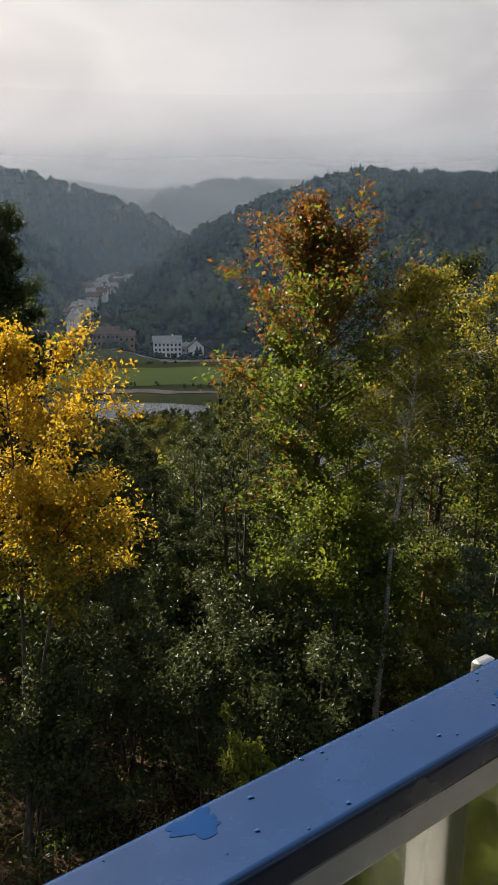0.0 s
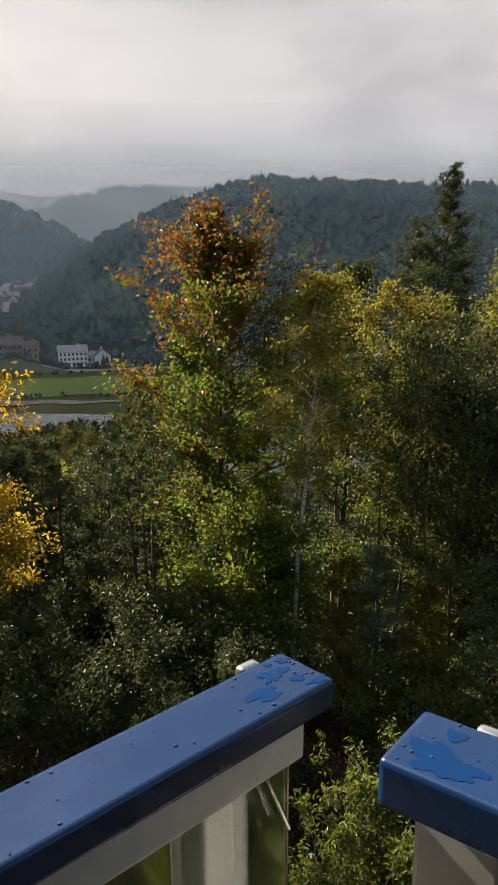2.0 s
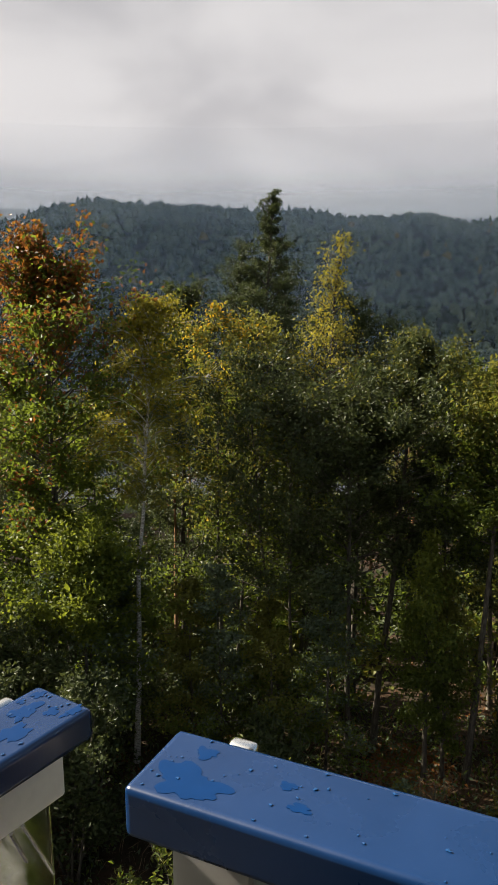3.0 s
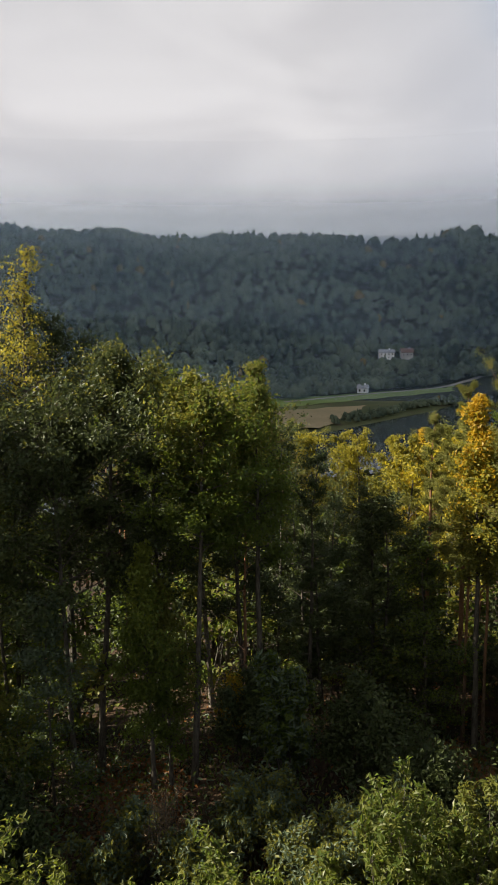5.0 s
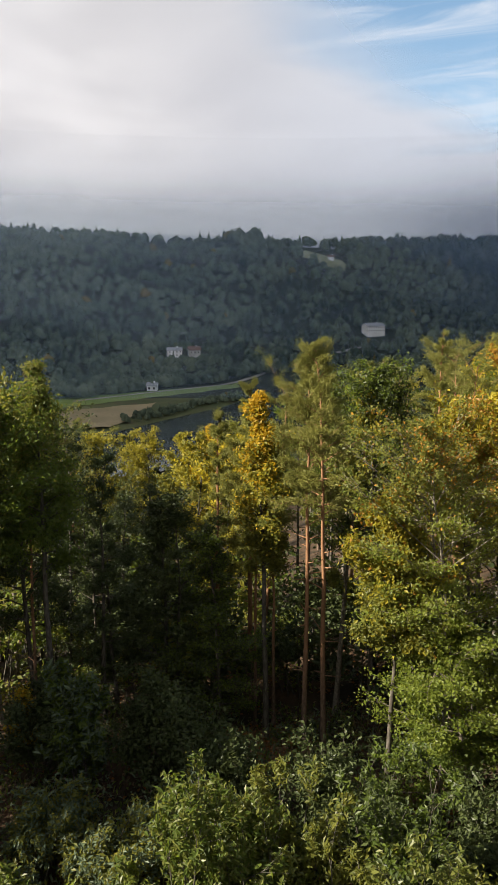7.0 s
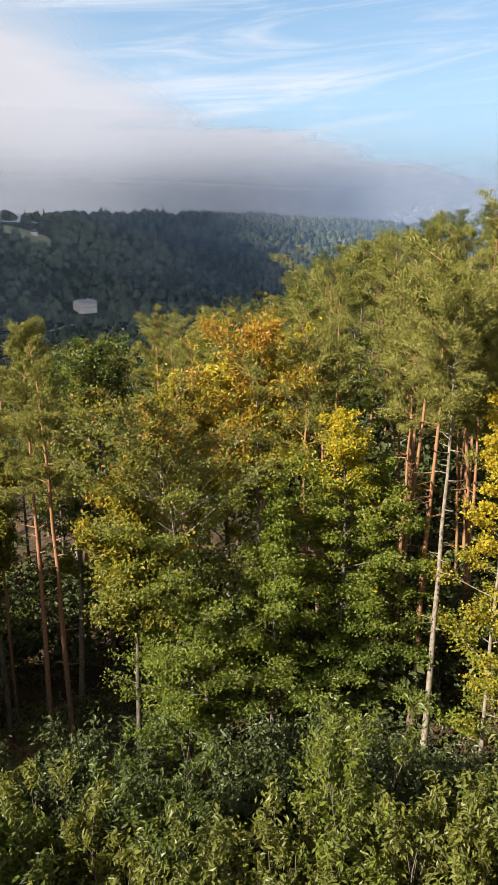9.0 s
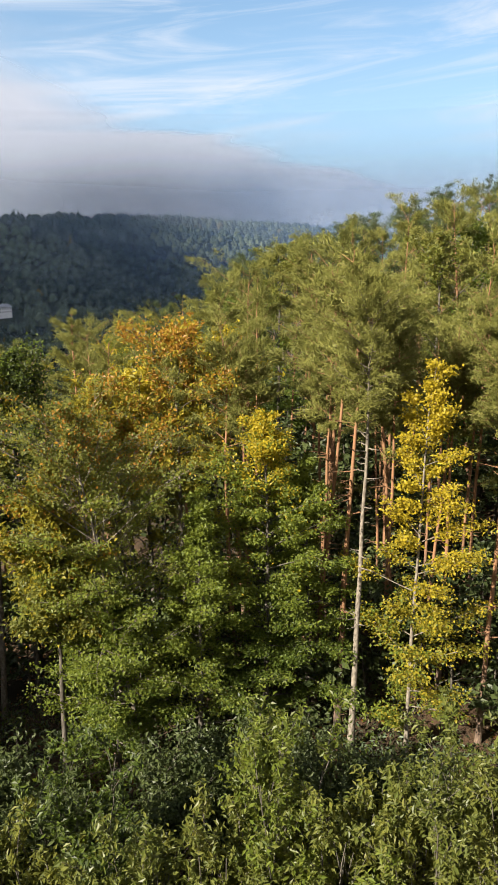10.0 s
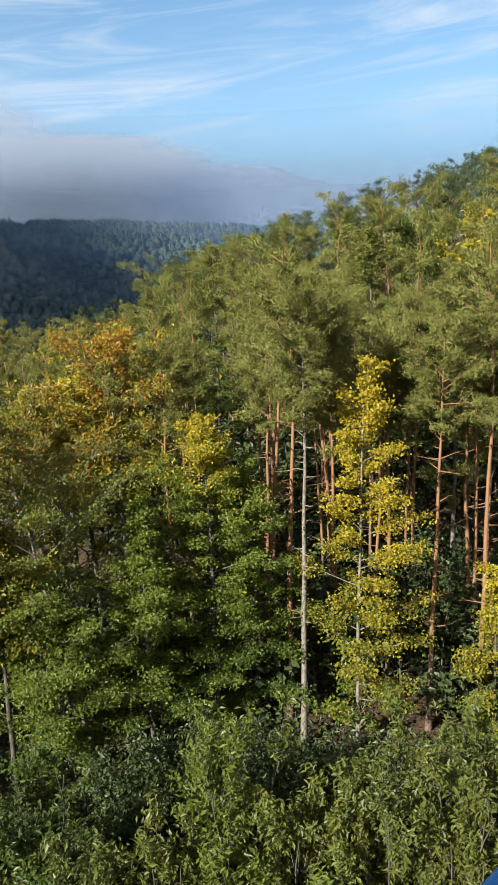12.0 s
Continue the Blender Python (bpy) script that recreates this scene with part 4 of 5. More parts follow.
def proto_woods():
    """Low-cost trees of several kinds, built once and copied."""
    far = (0, 400)
    P = {}
    small = dict(sides=5, limbs=19, twigs=5, seg=4, fine=False)

    def make(key, kind, name, label, mats, bark, seed, pick=None, **kw):
        p = dict(kind)
        p.update(small)
        p.update(kw)
        ob = tree(name, label, "tree", far, np.random.default_rng(seed), mats, bark, pick, group="trees of the wood", turn=0, **p)
        P.setdefault(key, []).append(ob)

    pine = "pine of the wood with a bare trunk and grey green crown"
    for s, (R, cb) in enumerate([(1.5, 0.55), (1.3, 0.62), (1.8, 0.50), (1.4, 0.58)]):
        make("pine", PINE, "pine_tree", pine, [NEEDLE] if s else [NEEDLE, LEAF_OLIVE], BARK_PINE, 200 + s, h=12, cb=cb, R=R, leaves=64, ll=0.135, lw=0.024, spread=0.085, dead=9, r0=0.10)
    make("dark", PINE, "spruce_tree", "dark spruce of the wood", [NEEDLE_DARK], BARK, 210, h=12, cb=0.2, R=1.7, shape="spire", leaves=40, ll=0.22, lw=0.045, spread=0.15, limbs=26)
    # dark oak and hornbeam carry the wood's shade in their leaf colour
    make("dark", OAK, "oak_tree", "dark green oak of the wood", [LEAF_DARK], BARK, 211, h=11, cb=0.25, R=2.1, leaves=42, ll=0.135, lw=0.080, limbs=24)
    make("leaf", OAK, "oak_tree", "green oak of the wood", [LEAF_GREEN], BARK, 212, h=11, cb=0.25, R=2.1, leaves=42, ll=0.135, lw=0.080, limbs=24)
    make("leaf", OAK, "oak_tree", "oak of the wood turning olive", [LEAF_GREEN, LEAF_OLIVE], BARK, 213, turning(0.7), h=12, cb=0.3, R=2.0, leaves=42, ll=0.135, lw=0.080, limbs=24)
    make("leaf", BIRCH, "birch_tree", "olive yellow birch of the wood", [LEAF_OLIVE, LEAF_YGREEN], BARK_PALE, 214, turning(0.85), h=12, cb=0.35, R=1.6, leaves=24, ll=0.14, lw=0.09, limbs=24)
    make("gold", OAK, "maple_tree", "yellow turning maple of the wood", [LEAF_OLIVE, LEAF_YGREEN, LEAF_LEMON], BARK, 215, three(0.5, 0.86), h=11, cb=0.3, R=1.7, leaves=24, ll=0.17, lw=0.11, limbs=24)
    make("dark", BEECH, "hornbeam_tree", "dark hornbeam of the wood with layered branches", [LEAF_DARK], BARK, 216, h=9, cb=0.08, R=2.0, leaves=42, ll=0.125, lw=0.078, limbs=28)
    for s in range(2):
        make("pole", PINE, "pine_tree", "thin pine pole of the wood with a dark bare stem", [NEEDLE_DARK, NEEDLE], BARK, 230 + s, h=12, cb=0.68, R=0.9, leaves=18, ll=0.18, lw=0.05, limbs=14, dead=10, r0=0.065)
    for s in range(2):
        make("stem", PINE, "pine_tree", "thin pine of the wood with a bare reddish stem", [NEEDLE], BARK_PINE, 240 + s, h=12, cb=0.66, R=0.95, leaves=44, ll=0.15, lw=0.028, spread=0.08, limbs=16, dead=16, r0=0.07)
    far_kw = dict(limbs=20, twigs=5, sides=4, seg=3)
    make("pine2", PINE, "pine_tree", pine, [NEEDLE, NEEDLE_DARK], BARK_PINE, 220, h=12, cb=0.32, R=1.9, leaves=64, ll=0.18, lw=0.036, spread=0.12, dead=3, r0=0.10, **far_kw)
    make("pine2", PINE, "pine_tree", pine, [NEEDLE_DARK], BARK_PINE, 221, h=12, cb=0.26, R=2.3, shape="spire", leaves=64, ll=0.18, lw=0.036, spread=0.12, dead=3, r0=0.10, **far_kw)
    make("leaf2", OAK, "oak_tree", "green oak of the wood", [LEAF_GREEN, LEAF_OLIVE], BARK, 222, h=11, cb=0.25, R=2.1, leaves=40, ll=0.16, lw=0.095, **far_kw)
    make("leaf2", BIRCH, "birch_tree", "olive yellow birch of the wood", [LEAF_OLIVE, LEAF_YGREEN], BARK_PALE, 223, turning(0.9), h=12, cb=0.35, R=1.7, leaves=24, ll=0.14, lw=0.085, **far_kw)
    make("gold2", OAK, "maple_tree", "yellow turning maple of the wood", [LEAF_OLIVE, LEAF_YGREEN, LEAF_LEMON], BARK, 224, three(0.5, 0.9), h=11, cb=0.3, R=1.7, leaves=24, ll=0.155, lw=0.095, **far_kw)
    for s in range(3):
        make("ridge2", PINE, "pine_tree", "dark green pine on the ridge", [NEEDLE_DARK], BARK_PINE, 250 + s, h=12, cb=0.3 + 0.08 * s, R=1.9 - 0.2 * s, shape="umbrella" if s == 2 else "spire", flat=0.7, up0=0, up1=45,
             leaves=38, ll=0.16, lw=0.036, spread=0.17, dead=3, r0=0.10, limbs=32, twigs=6, sides=4, seg=3)
    P["dark2"], P["pole2"], P["stem2"] = P["dark"], P["pole"], P["stem"]
    return P


def fill_woods():
    P = proto_woods()
    used = set()
    rng = np.random.default_rng(77)
    spots = []

    def ring(r0, r1, a0, a1, gap):
        r = r0
        while r < r1:
            n = max(1, int(radians(a1 - a0) * r / gap))
            for k in range(n):
                spots.append((a0 + (a1 - a0) * (k + rng.uniform(0.1, 0.9)) / n, r + rng.uniform(-0.45, 0.45) * gap, gap))
            r += gap
    ring(22.5, 40, -116, -52, 3.5)
    ring(24, 37, -57, -41, 3.0)
    ring(21, 40, -114, -82, 2.9)
    ring(20.5, 36, -4, 14, 3.0)
    ring(22.5, 40, -52, 26, 4.3)
    # unseen trees left of the view, added to shade the slope at lower left
    ring(9, 31, 27, 68, 3.3)
    ring(22, 37, 22.5, 36, 3.1)
    ring(41, 66, -112, -60, 4.2)
    ring(42, 66, -60, 24, 8.0)
    ring(68, 122, -112, -72, 5.4)
    ring(70, 190, -58, -41, 10.5)
    ring(70, 240, -3, 14, 8.0)
    for az, r, gap in spots:
        x, y = spot(az, r)
        z = zat(x, y)
        if (r < 27 and -63 < az < -56) or (r < 16 and 20 < az < 38):
            continue
        room = 12.5 + r * math.tan(radians(float(TOPS(az)))) - z
        lum = math.sin(az * 0.31) + 0.8 * math.sin(r * 0.21 + az * 0.13)
        q = rng.random()
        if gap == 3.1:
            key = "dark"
        elif gap == 2.9:
            key = "stem"
        elif az < -80 and r > 54 and q < 0.75:
            key = "ridge"
        elif az < -84:
            key = "pine" if q < 0.76 else "leaf" if q < 0.975 else "gold"
        elif az < -53:
            key = "pine" if q < 0.5 else "leaf" if q < 0.90 else "gold"
        elif gap == 3.0:
            key = "dark" if q < 0.6 else "pole"
        elif az < -40:
            key = "dark" if r < 45 and q < 0.7 else "leaf" if q < 0.75 else "pine"
        elif az < 0:
            key = "leaf" if q < 0.55 else "pine" if q < 0.85 else "dark"
        elif az < 12 and r < 45:
            key = "dark" if q < 0.75 else "pole"
        else:
            key = "dark" if q < 0.3 else "leaf" if q < 0.8 else "pine"
        key = key + "2" if r > 44 else key
        ob = P[key][rng.integers(len(P[key]))]
        base_h = 12.0
        # the unseen trees past az 26 stand taller to cast more shade
        want = base_h * rng.uniform(0.86, 1.16) * (1.45 if az > 26 else 1.9 if r > 68 and az > -5 else 1.7 if az > 12 and r > 26 else 1.0)
        h = min(want, room * rng.uniform(0.93, 1.0))
        if h < 4.0:
            continue
        s = h / base_h
        wide = max(s, 0.8) * rng.uniform(0.95, 1.2)
        m = Matrix.LocRotScale((x, y, z - 0.1), Euler((rng.normal(0, 0.03), rng.normal(0, 0.03), rng.uniform(0, 6.28))), (wide, wide, s))
        if ob not in used:
            used.add(ob)
            ob.matrix_basis = m
        else:
            c = ob.copy()
            scene.collection.objects.link(c)
            for part_ in ob.children:
                k = part_.copy()
                scene.collection.objects.link(k)
                k.parent = c
            c.matrix_basis = m


fill_woods()


def understory():
    """Bushes and young growth under the trees, their dark leaf colour filling in shade."""
    protos = []
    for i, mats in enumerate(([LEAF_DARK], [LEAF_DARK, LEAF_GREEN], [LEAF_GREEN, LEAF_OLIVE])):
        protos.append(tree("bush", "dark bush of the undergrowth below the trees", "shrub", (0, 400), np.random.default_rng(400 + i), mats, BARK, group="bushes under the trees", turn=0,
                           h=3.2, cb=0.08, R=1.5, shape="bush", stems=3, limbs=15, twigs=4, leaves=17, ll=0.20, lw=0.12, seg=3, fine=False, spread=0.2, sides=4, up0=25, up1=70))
    rng = np.random.default_rng(41)
    used = set()
    for az, r in [(a + rng.uniform(-1.6, 1.6), d + rng.uniform(-1.2, 1.2)) for d in (20.5, 24, 28, 33, 38, 44, 50) for a in np.arange(-115, 27, 4.2 * 20 / d)]:
        if (r > 30 and -74 < az < -58) or (r > 36 and az > -74) or (-42 < az < -26 and r < 26) or (r < 21.5 and -66 < az < -57) or (-50 < az < -42 and r < 22):
            continue
        x, y = spot(az, r)
        s = rng.uniform(0.6, 1.25) * (1.5 if r > 30 else 1.0)
        m = Matrix.LocRotScale((x, y, zat(x, y) - 0.05), Euler((0, 0, rng.uniform(0, 6.28))), (s * 1.2, s * 1.2, s))
        # past az -60 only the darkest bush, its colour standing for shade
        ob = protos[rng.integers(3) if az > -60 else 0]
        if ob in used:
            copy_thing(ob, m @ Matrix.Diagonal((*(1 / k for k in ob.scale), 1)))
        else:
            used.add(ob)
            ob.matrix_basis = m


understory()


def scatter_leaves(name, label, n, zone, mats, ll, lw, clump, rise, seed):
    """Low growth and litter: many small blades, lying or standing on the ground."""
    rng = np.random.default_rng(seed)
    az = rng.uniform(zone[0], zone[1], n // clump)
    r = np.sqrt(rng.uniform(zone[2] ** 2, zone[3] ** 2, n // clump))
    cx, cy = CX - np.sin(np.radians(az)) * r, CY + np.cos(np.radians(az)) * r
    x = (cx[:, None] + rng.normal(0, 0.28, (len(cx), clump))).ravel()
    y = (cy[:, None] + rng.normal(0, 0.28, (len(cx), clump))).ravel()
    top = np.repeat(rng.uniform(0.3, 1.0, len(cx)) * rise, clump)
    z = height(x, y) + 0.03 + top * rng.random(len(x)) ** 0.8
    c = np.stack([x, y, z], 1)
    d = rng.normal(0, 0.8, (len(x), 3)) + [0, 0, 0.5 if rise > 0.1 else 0.0]
    if rise < 0.1:
        d[:, 2] *= 0.25
    nn = rng.normal(0, 0.5, (len(x), 3)) + [0, 0, 1.0]
    s = rng.uniform(0.7, 1.3, len(x))
    v, f = blades(rng, c, d, nn, ll * s, lw * s)
    ob = new(name, mesh_of(name, v, f, mats, rng.integers(0, len(mats), len(x)), flat=True))
    tagged(ob, label, name.replace("_", " "), kind="stuff")


scatter_leaves("undergrowth", "low green undergrowth of herbs and brambles on the clearing", 48000, (-112, 24, 5, 23), [LEAF_GREEN, LEAF_DARK, LEAF_GREY], 0.15, 0.06, 26, 0.7, 301)
scatter_leaves("dry_grass", "dry brown stalks and old grass on the clearing", 9000, (-122, 30, 6, 22), [DRY], 0.42, 0.016, 22, 0.8, 302)
scatter_leaves("leaf_litter", "fallen brown leaves on the forest floor", 16000, (-122, 30, 10, 30), [DRY, LEAF_RUST, SOIL], 0.12, 0.08, 20, 0.02, 303)

scatter_leaves("leaf_litter", "orange brown fallen leaves on the clearing", 5000, (-34, -28.5, 16, 19.5), [DRY, LEAF_RUST], 0.12, 0.09, 20, 0.02, 304)
scatter_leaves("leaf_litter", "orange brown fallen leaves at the foot of the pines", 3000, (-62, -56, 18.5, 21.5), [DRY, LEAF_RUST], 0.12, 0.09, 20, 0.02, 305)


# ---- far woods on the hills across the river ----
def far_woods():
    rng = np.random.default_rng(9)
    todo = []

    def zone(a0, a1, r0, r1, n, size, mask=None):
        az = rng.uniform(a0, a1, n)
        r = np.sqrt(rng.uniform(r0 ** 2, r1 ** 2, n))
        x, y = CX - np.sin(np.radians(az)) * r, CY + np.cos(np.radians(az)) * r
        keep = np.ones(n, bool) if mask is None else mask(az, r)
        todo.append((x[keep], y[keep], height(x, y)[keep], np.full(keep.sum(), size)))

    village = lambda az, r: ~((np.abs(az - 10.3) < 2.2) & (r < 900))
    clear = lambda a, r: ~(((np.abs(a + 51.4) < 1.7) & (r < 560) & (r > 535)) | ((np.abs(a + 65.5) < 1.7) & (r < 622) & (r > 588)) | ((np.abs(a + 49.3) < 0.8) & (r < 490)))
    zone(-84, 9, 446, 560, 2500, 6.8, lambda a, r: clear(a, r) & (r > np.interp(a, [-62, -55, -46, -38, -34, 9], [525, 512, 452, 446, 446, 500])))
    zone(-88, 9, 560, 800, 5400, 7.0, lambda a, r: village(a, r) & clear(a, r) & ~((a < -60.2) & (a > -63.4) & (r > 736)))
    zone(-93, -60, 790, 1440, 3000, 9.5, lambda a, r: r < np.interp(a, [-86, -60], [1430, 800]))
    zone(3, 22, 620, 1070, 1100, 10.0, village)
    zone(-5, 12, 1150, 1520, 800, 10.0)
    zone(-56.9, -54.5, 755, 785, 20, 13.0)
    zone(16, 24, 436, 600, 160, 8.5)
    zone(0, 16, 440, 520, 110, 4.5)
    zone(8, 13.5, 540, 860, 260, 5.5)
    zone(-53.8, -49.8, 536, 541, 40, 6.0)
    zone(-67.4, -63.6, 588, 594, 26, 5.0)
    zone(-92, -57, 1740, 2200, 500, 10.0)
    zone(-6, 20, 429, 432, 60, 1.6)
    zone(-6, 20, 442, 449, 110, 2.6)
    zone(-1, 14, 352, 364, 40, 1.6)
    zone(-40, -33.6, 436, 443, 34, 8.5)
    zone(-58, -42, 425, 545, 1000, 6.0, lambda a, r: np.abs(r - np.interp(a, [-58, -55.4, -43.7, -42], [540, 520, 448, 444])) < 8)
    zone(-58, -47, 350, 475, 1500, 2.6, lambda a, r: np.abs(r - np.interp(a, [-57, -55, -50.5, -47.5], [462, 440, 390, 368])) < 8)
    x, y, z, s = (np.concatenate(q) for q in zip(*todo))
    n = len(x)
    s = s * rng.uniform(0.75, 1.3, n)
    conifer = rng.random(n) < 0.24 + 0.26 * np.sin(x * 0.021) * np.sin(y * 0.017)
    # each crown is a lumpy dome with smaller tufts standing out of it
    sides, rings = 6, 4
    ph = rng.uniform(0, 6.28, (n, 3))
    ang = np.arange(sides) * 2 * np.pi / sides
    D = []
    for k in range(rings):
        w = k / rings
        prof = np.where(conifer, 0.34 * (1 - w) ** 0.9 + 0.03, 0.46 * math.sqrt(max(0.0, 1 - w ** 2.2)))
        zz = np.where(conifer, 0.15 + 1.06 * w, 0.22 + 0.80 * w)
        rr = prof[:, None] * (1 + 0.20 * np.sin(2 * ang + ph[:, :1] + 2 * k) + 0.14 * np.sin(3 * ang + ph[:, 1:2] + 4 * k)) * s[:, None]
        D.append(np.stack([x[:, None] + rr * np.cos(ang + 0.4 * k), y[:, None] + rr * np.sin(ang + 0.4 * k), (z + s * zz)[:, None] + s[:, None] * rng.normal(0, 0.05, (n, sides))], -1))
    D.append(np.stack([x, y, z + s * np.where(conifer, 1.24, 1.03)], -1)[:, None, :])
    dome = np.concatenate(D, 1)
    tri = [(k * sides + q, k * sides + (q + 1) % sides, (k + 1) * sides + (q + 1) % sides, (k + 1) * sides + q) for k in range(rings - 1) for q in range(sides)]
    cap = [((rings - 1) * sides + q, (rings - 1) * sides + (q + 1) % sides, rings * sides, rings * sides) for q in range(sides)]
    one = np.array(tri)
    step = (np.arange(n) * (rings * sides + 1))[:, None, None]
    quads = (one[None] + step).reshape(-1, 4)
    caps = (np.array(cap)[None, :, :3] + step).reshape(-1, 3)
    m = 16
    u = rng.normal(0, 1, (n, m, 3))
    u /= np.linalg.norm(u, axis=2)[:, :, None]
    u[:, :, 2] = np.abs(u[:, :, 2])
    hz = u[:, :, 2]
    cone = np.where(conifer[:, None], 0.38 * (1.05 - hz), 0.50) * rng.uniform(0.85, 1.1, (n, m))
    c = np.stack([x[:, None] + u[:, :, 0] * cone * s[:, None], y[:, None] + u[:, :, 1] * cone * s[:, None],
                  z[:, None] + s[:, None] * (0.22 + np.where(conifer[:, None], 1.12, 0.80) * hz)], -1).reshape(-1, 3)
    nn = (u + rng.normal(0, 0.45, u.shape)).reshape(-1, 3)
    dd = np.cross(nn, rng.normal(0, 1, nn.shape))
    big = np.repeat(s, m) * rng.uniform(0.12, 0.26, n * m)
    v, f = blades(rng, c, dd, nn, big, big * 0.8)
    autumn = rng.random(n) < 0.012
    crowns = bpy.data.meshes.new("far_woods")
    nd = n * (rings * sides + 1)
    allv = np.concatenate([dome.reshape(-1, 3), v])
    loops = np.concatenate([quads.ravel(), caps.ravel(), (f + nd).ravel()])
    counts = np.concatenate([np.full(len(quads), 4), np.full(len(caps), 3), np.full(len(f), 4)])
    crowns.vertices.add(len(allv))
    crowns.vertices.foreach_set("co", allv.ravel())
    crowns.loops.add(len(loops))
    crowns.loops.foreach_set("vertex_index", loops)
    crowns.polygons.add(len(counts))
    crowns.polygons.foreach_set("loop_start", np.concatenate([[0], np.cumsum(counts)[:-1]]))
    crowns.polygons.foreach_set("loop_total", counts)
    crowns.polygons.foreach_set("material_index", np.concatenate([np.repeat(autumn, len(one)), np.repeat(autumn, sides), np.repeat(autumn, m)]).astype(int))
    crowns.polygons.foreach_set("use_smooth", np.ones(len(counts), bool))
    crowns.materials.append(FAR_LEAF)
    crowns.materials.append(FAR_AUTUMN)
    crowns.update(calc_edges=True)
    ob = new("far_woods", crowns)
    tagged(ob, "dark mixed woods covering the hills across the river", "woods", kind="stuff")


far_woods()


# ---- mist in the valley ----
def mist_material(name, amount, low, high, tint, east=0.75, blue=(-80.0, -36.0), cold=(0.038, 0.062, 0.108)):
    """Haze painted on a sheet: it lets most light through and scatters the rest in a set tint."""
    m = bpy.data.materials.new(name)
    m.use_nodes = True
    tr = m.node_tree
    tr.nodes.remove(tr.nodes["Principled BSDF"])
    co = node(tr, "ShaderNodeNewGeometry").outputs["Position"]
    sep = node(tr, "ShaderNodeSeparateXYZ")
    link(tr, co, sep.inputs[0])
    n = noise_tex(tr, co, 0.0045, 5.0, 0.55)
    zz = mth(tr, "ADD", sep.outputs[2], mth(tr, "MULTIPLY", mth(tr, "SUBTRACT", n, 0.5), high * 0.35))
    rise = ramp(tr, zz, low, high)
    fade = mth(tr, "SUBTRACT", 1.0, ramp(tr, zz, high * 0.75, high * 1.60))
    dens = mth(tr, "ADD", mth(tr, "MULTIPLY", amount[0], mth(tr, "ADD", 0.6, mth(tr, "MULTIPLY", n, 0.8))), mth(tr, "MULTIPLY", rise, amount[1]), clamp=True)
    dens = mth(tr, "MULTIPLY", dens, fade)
    # painted by azimuth: density scaled by east, haze colour dark blue over the plateau
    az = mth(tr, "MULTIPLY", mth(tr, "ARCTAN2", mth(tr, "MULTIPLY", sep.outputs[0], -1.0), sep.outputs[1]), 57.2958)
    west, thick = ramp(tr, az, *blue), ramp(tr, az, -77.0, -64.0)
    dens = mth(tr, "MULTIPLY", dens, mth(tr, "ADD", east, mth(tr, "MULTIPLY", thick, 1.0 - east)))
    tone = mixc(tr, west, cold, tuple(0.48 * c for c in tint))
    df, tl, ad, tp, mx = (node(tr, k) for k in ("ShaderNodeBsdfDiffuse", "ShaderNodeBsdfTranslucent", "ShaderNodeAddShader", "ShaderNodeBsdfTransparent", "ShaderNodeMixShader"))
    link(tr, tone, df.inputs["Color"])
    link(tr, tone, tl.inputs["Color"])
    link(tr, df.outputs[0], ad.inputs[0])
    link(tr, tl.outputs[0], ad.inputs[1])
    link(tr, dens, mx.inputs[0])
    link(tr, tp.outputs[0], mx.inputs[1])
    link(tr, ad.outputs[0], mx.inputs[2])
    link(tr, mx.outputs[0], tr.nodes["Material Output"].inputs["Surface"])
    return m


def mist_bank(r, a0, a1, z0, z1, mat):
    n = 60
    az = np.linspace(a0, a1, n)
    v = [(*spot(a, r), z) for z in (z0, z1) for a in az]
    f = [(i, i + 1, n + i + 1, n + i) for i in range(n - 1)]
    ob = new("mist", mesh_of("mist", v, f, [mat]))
    tagged(ob, "upright sheet painted as thin grey haze in the wooded valley", "mist", kind="structure")


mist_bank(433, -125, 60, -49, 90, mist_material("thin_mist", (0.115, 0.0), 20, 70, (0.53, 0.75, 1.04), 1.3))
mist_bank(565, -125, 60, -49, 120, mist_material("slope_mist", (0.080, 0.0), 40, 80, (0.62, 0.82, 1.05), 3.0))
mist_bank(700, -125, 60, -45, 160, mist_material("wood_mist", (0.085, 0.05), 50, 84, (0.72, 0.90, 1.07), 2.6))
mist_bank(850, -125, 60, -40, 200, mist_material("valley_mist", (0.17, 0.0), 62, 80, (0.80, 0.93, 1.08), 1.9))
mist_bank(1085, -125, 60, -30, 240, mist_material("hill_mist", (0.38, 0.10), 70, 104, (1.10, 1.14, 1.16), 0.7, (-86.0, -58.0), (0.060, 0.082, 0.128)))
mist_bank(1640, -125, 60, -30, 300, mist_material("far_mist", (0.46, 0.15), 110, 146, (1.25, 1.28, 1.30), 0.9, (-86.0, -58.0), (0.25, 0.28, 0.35)))


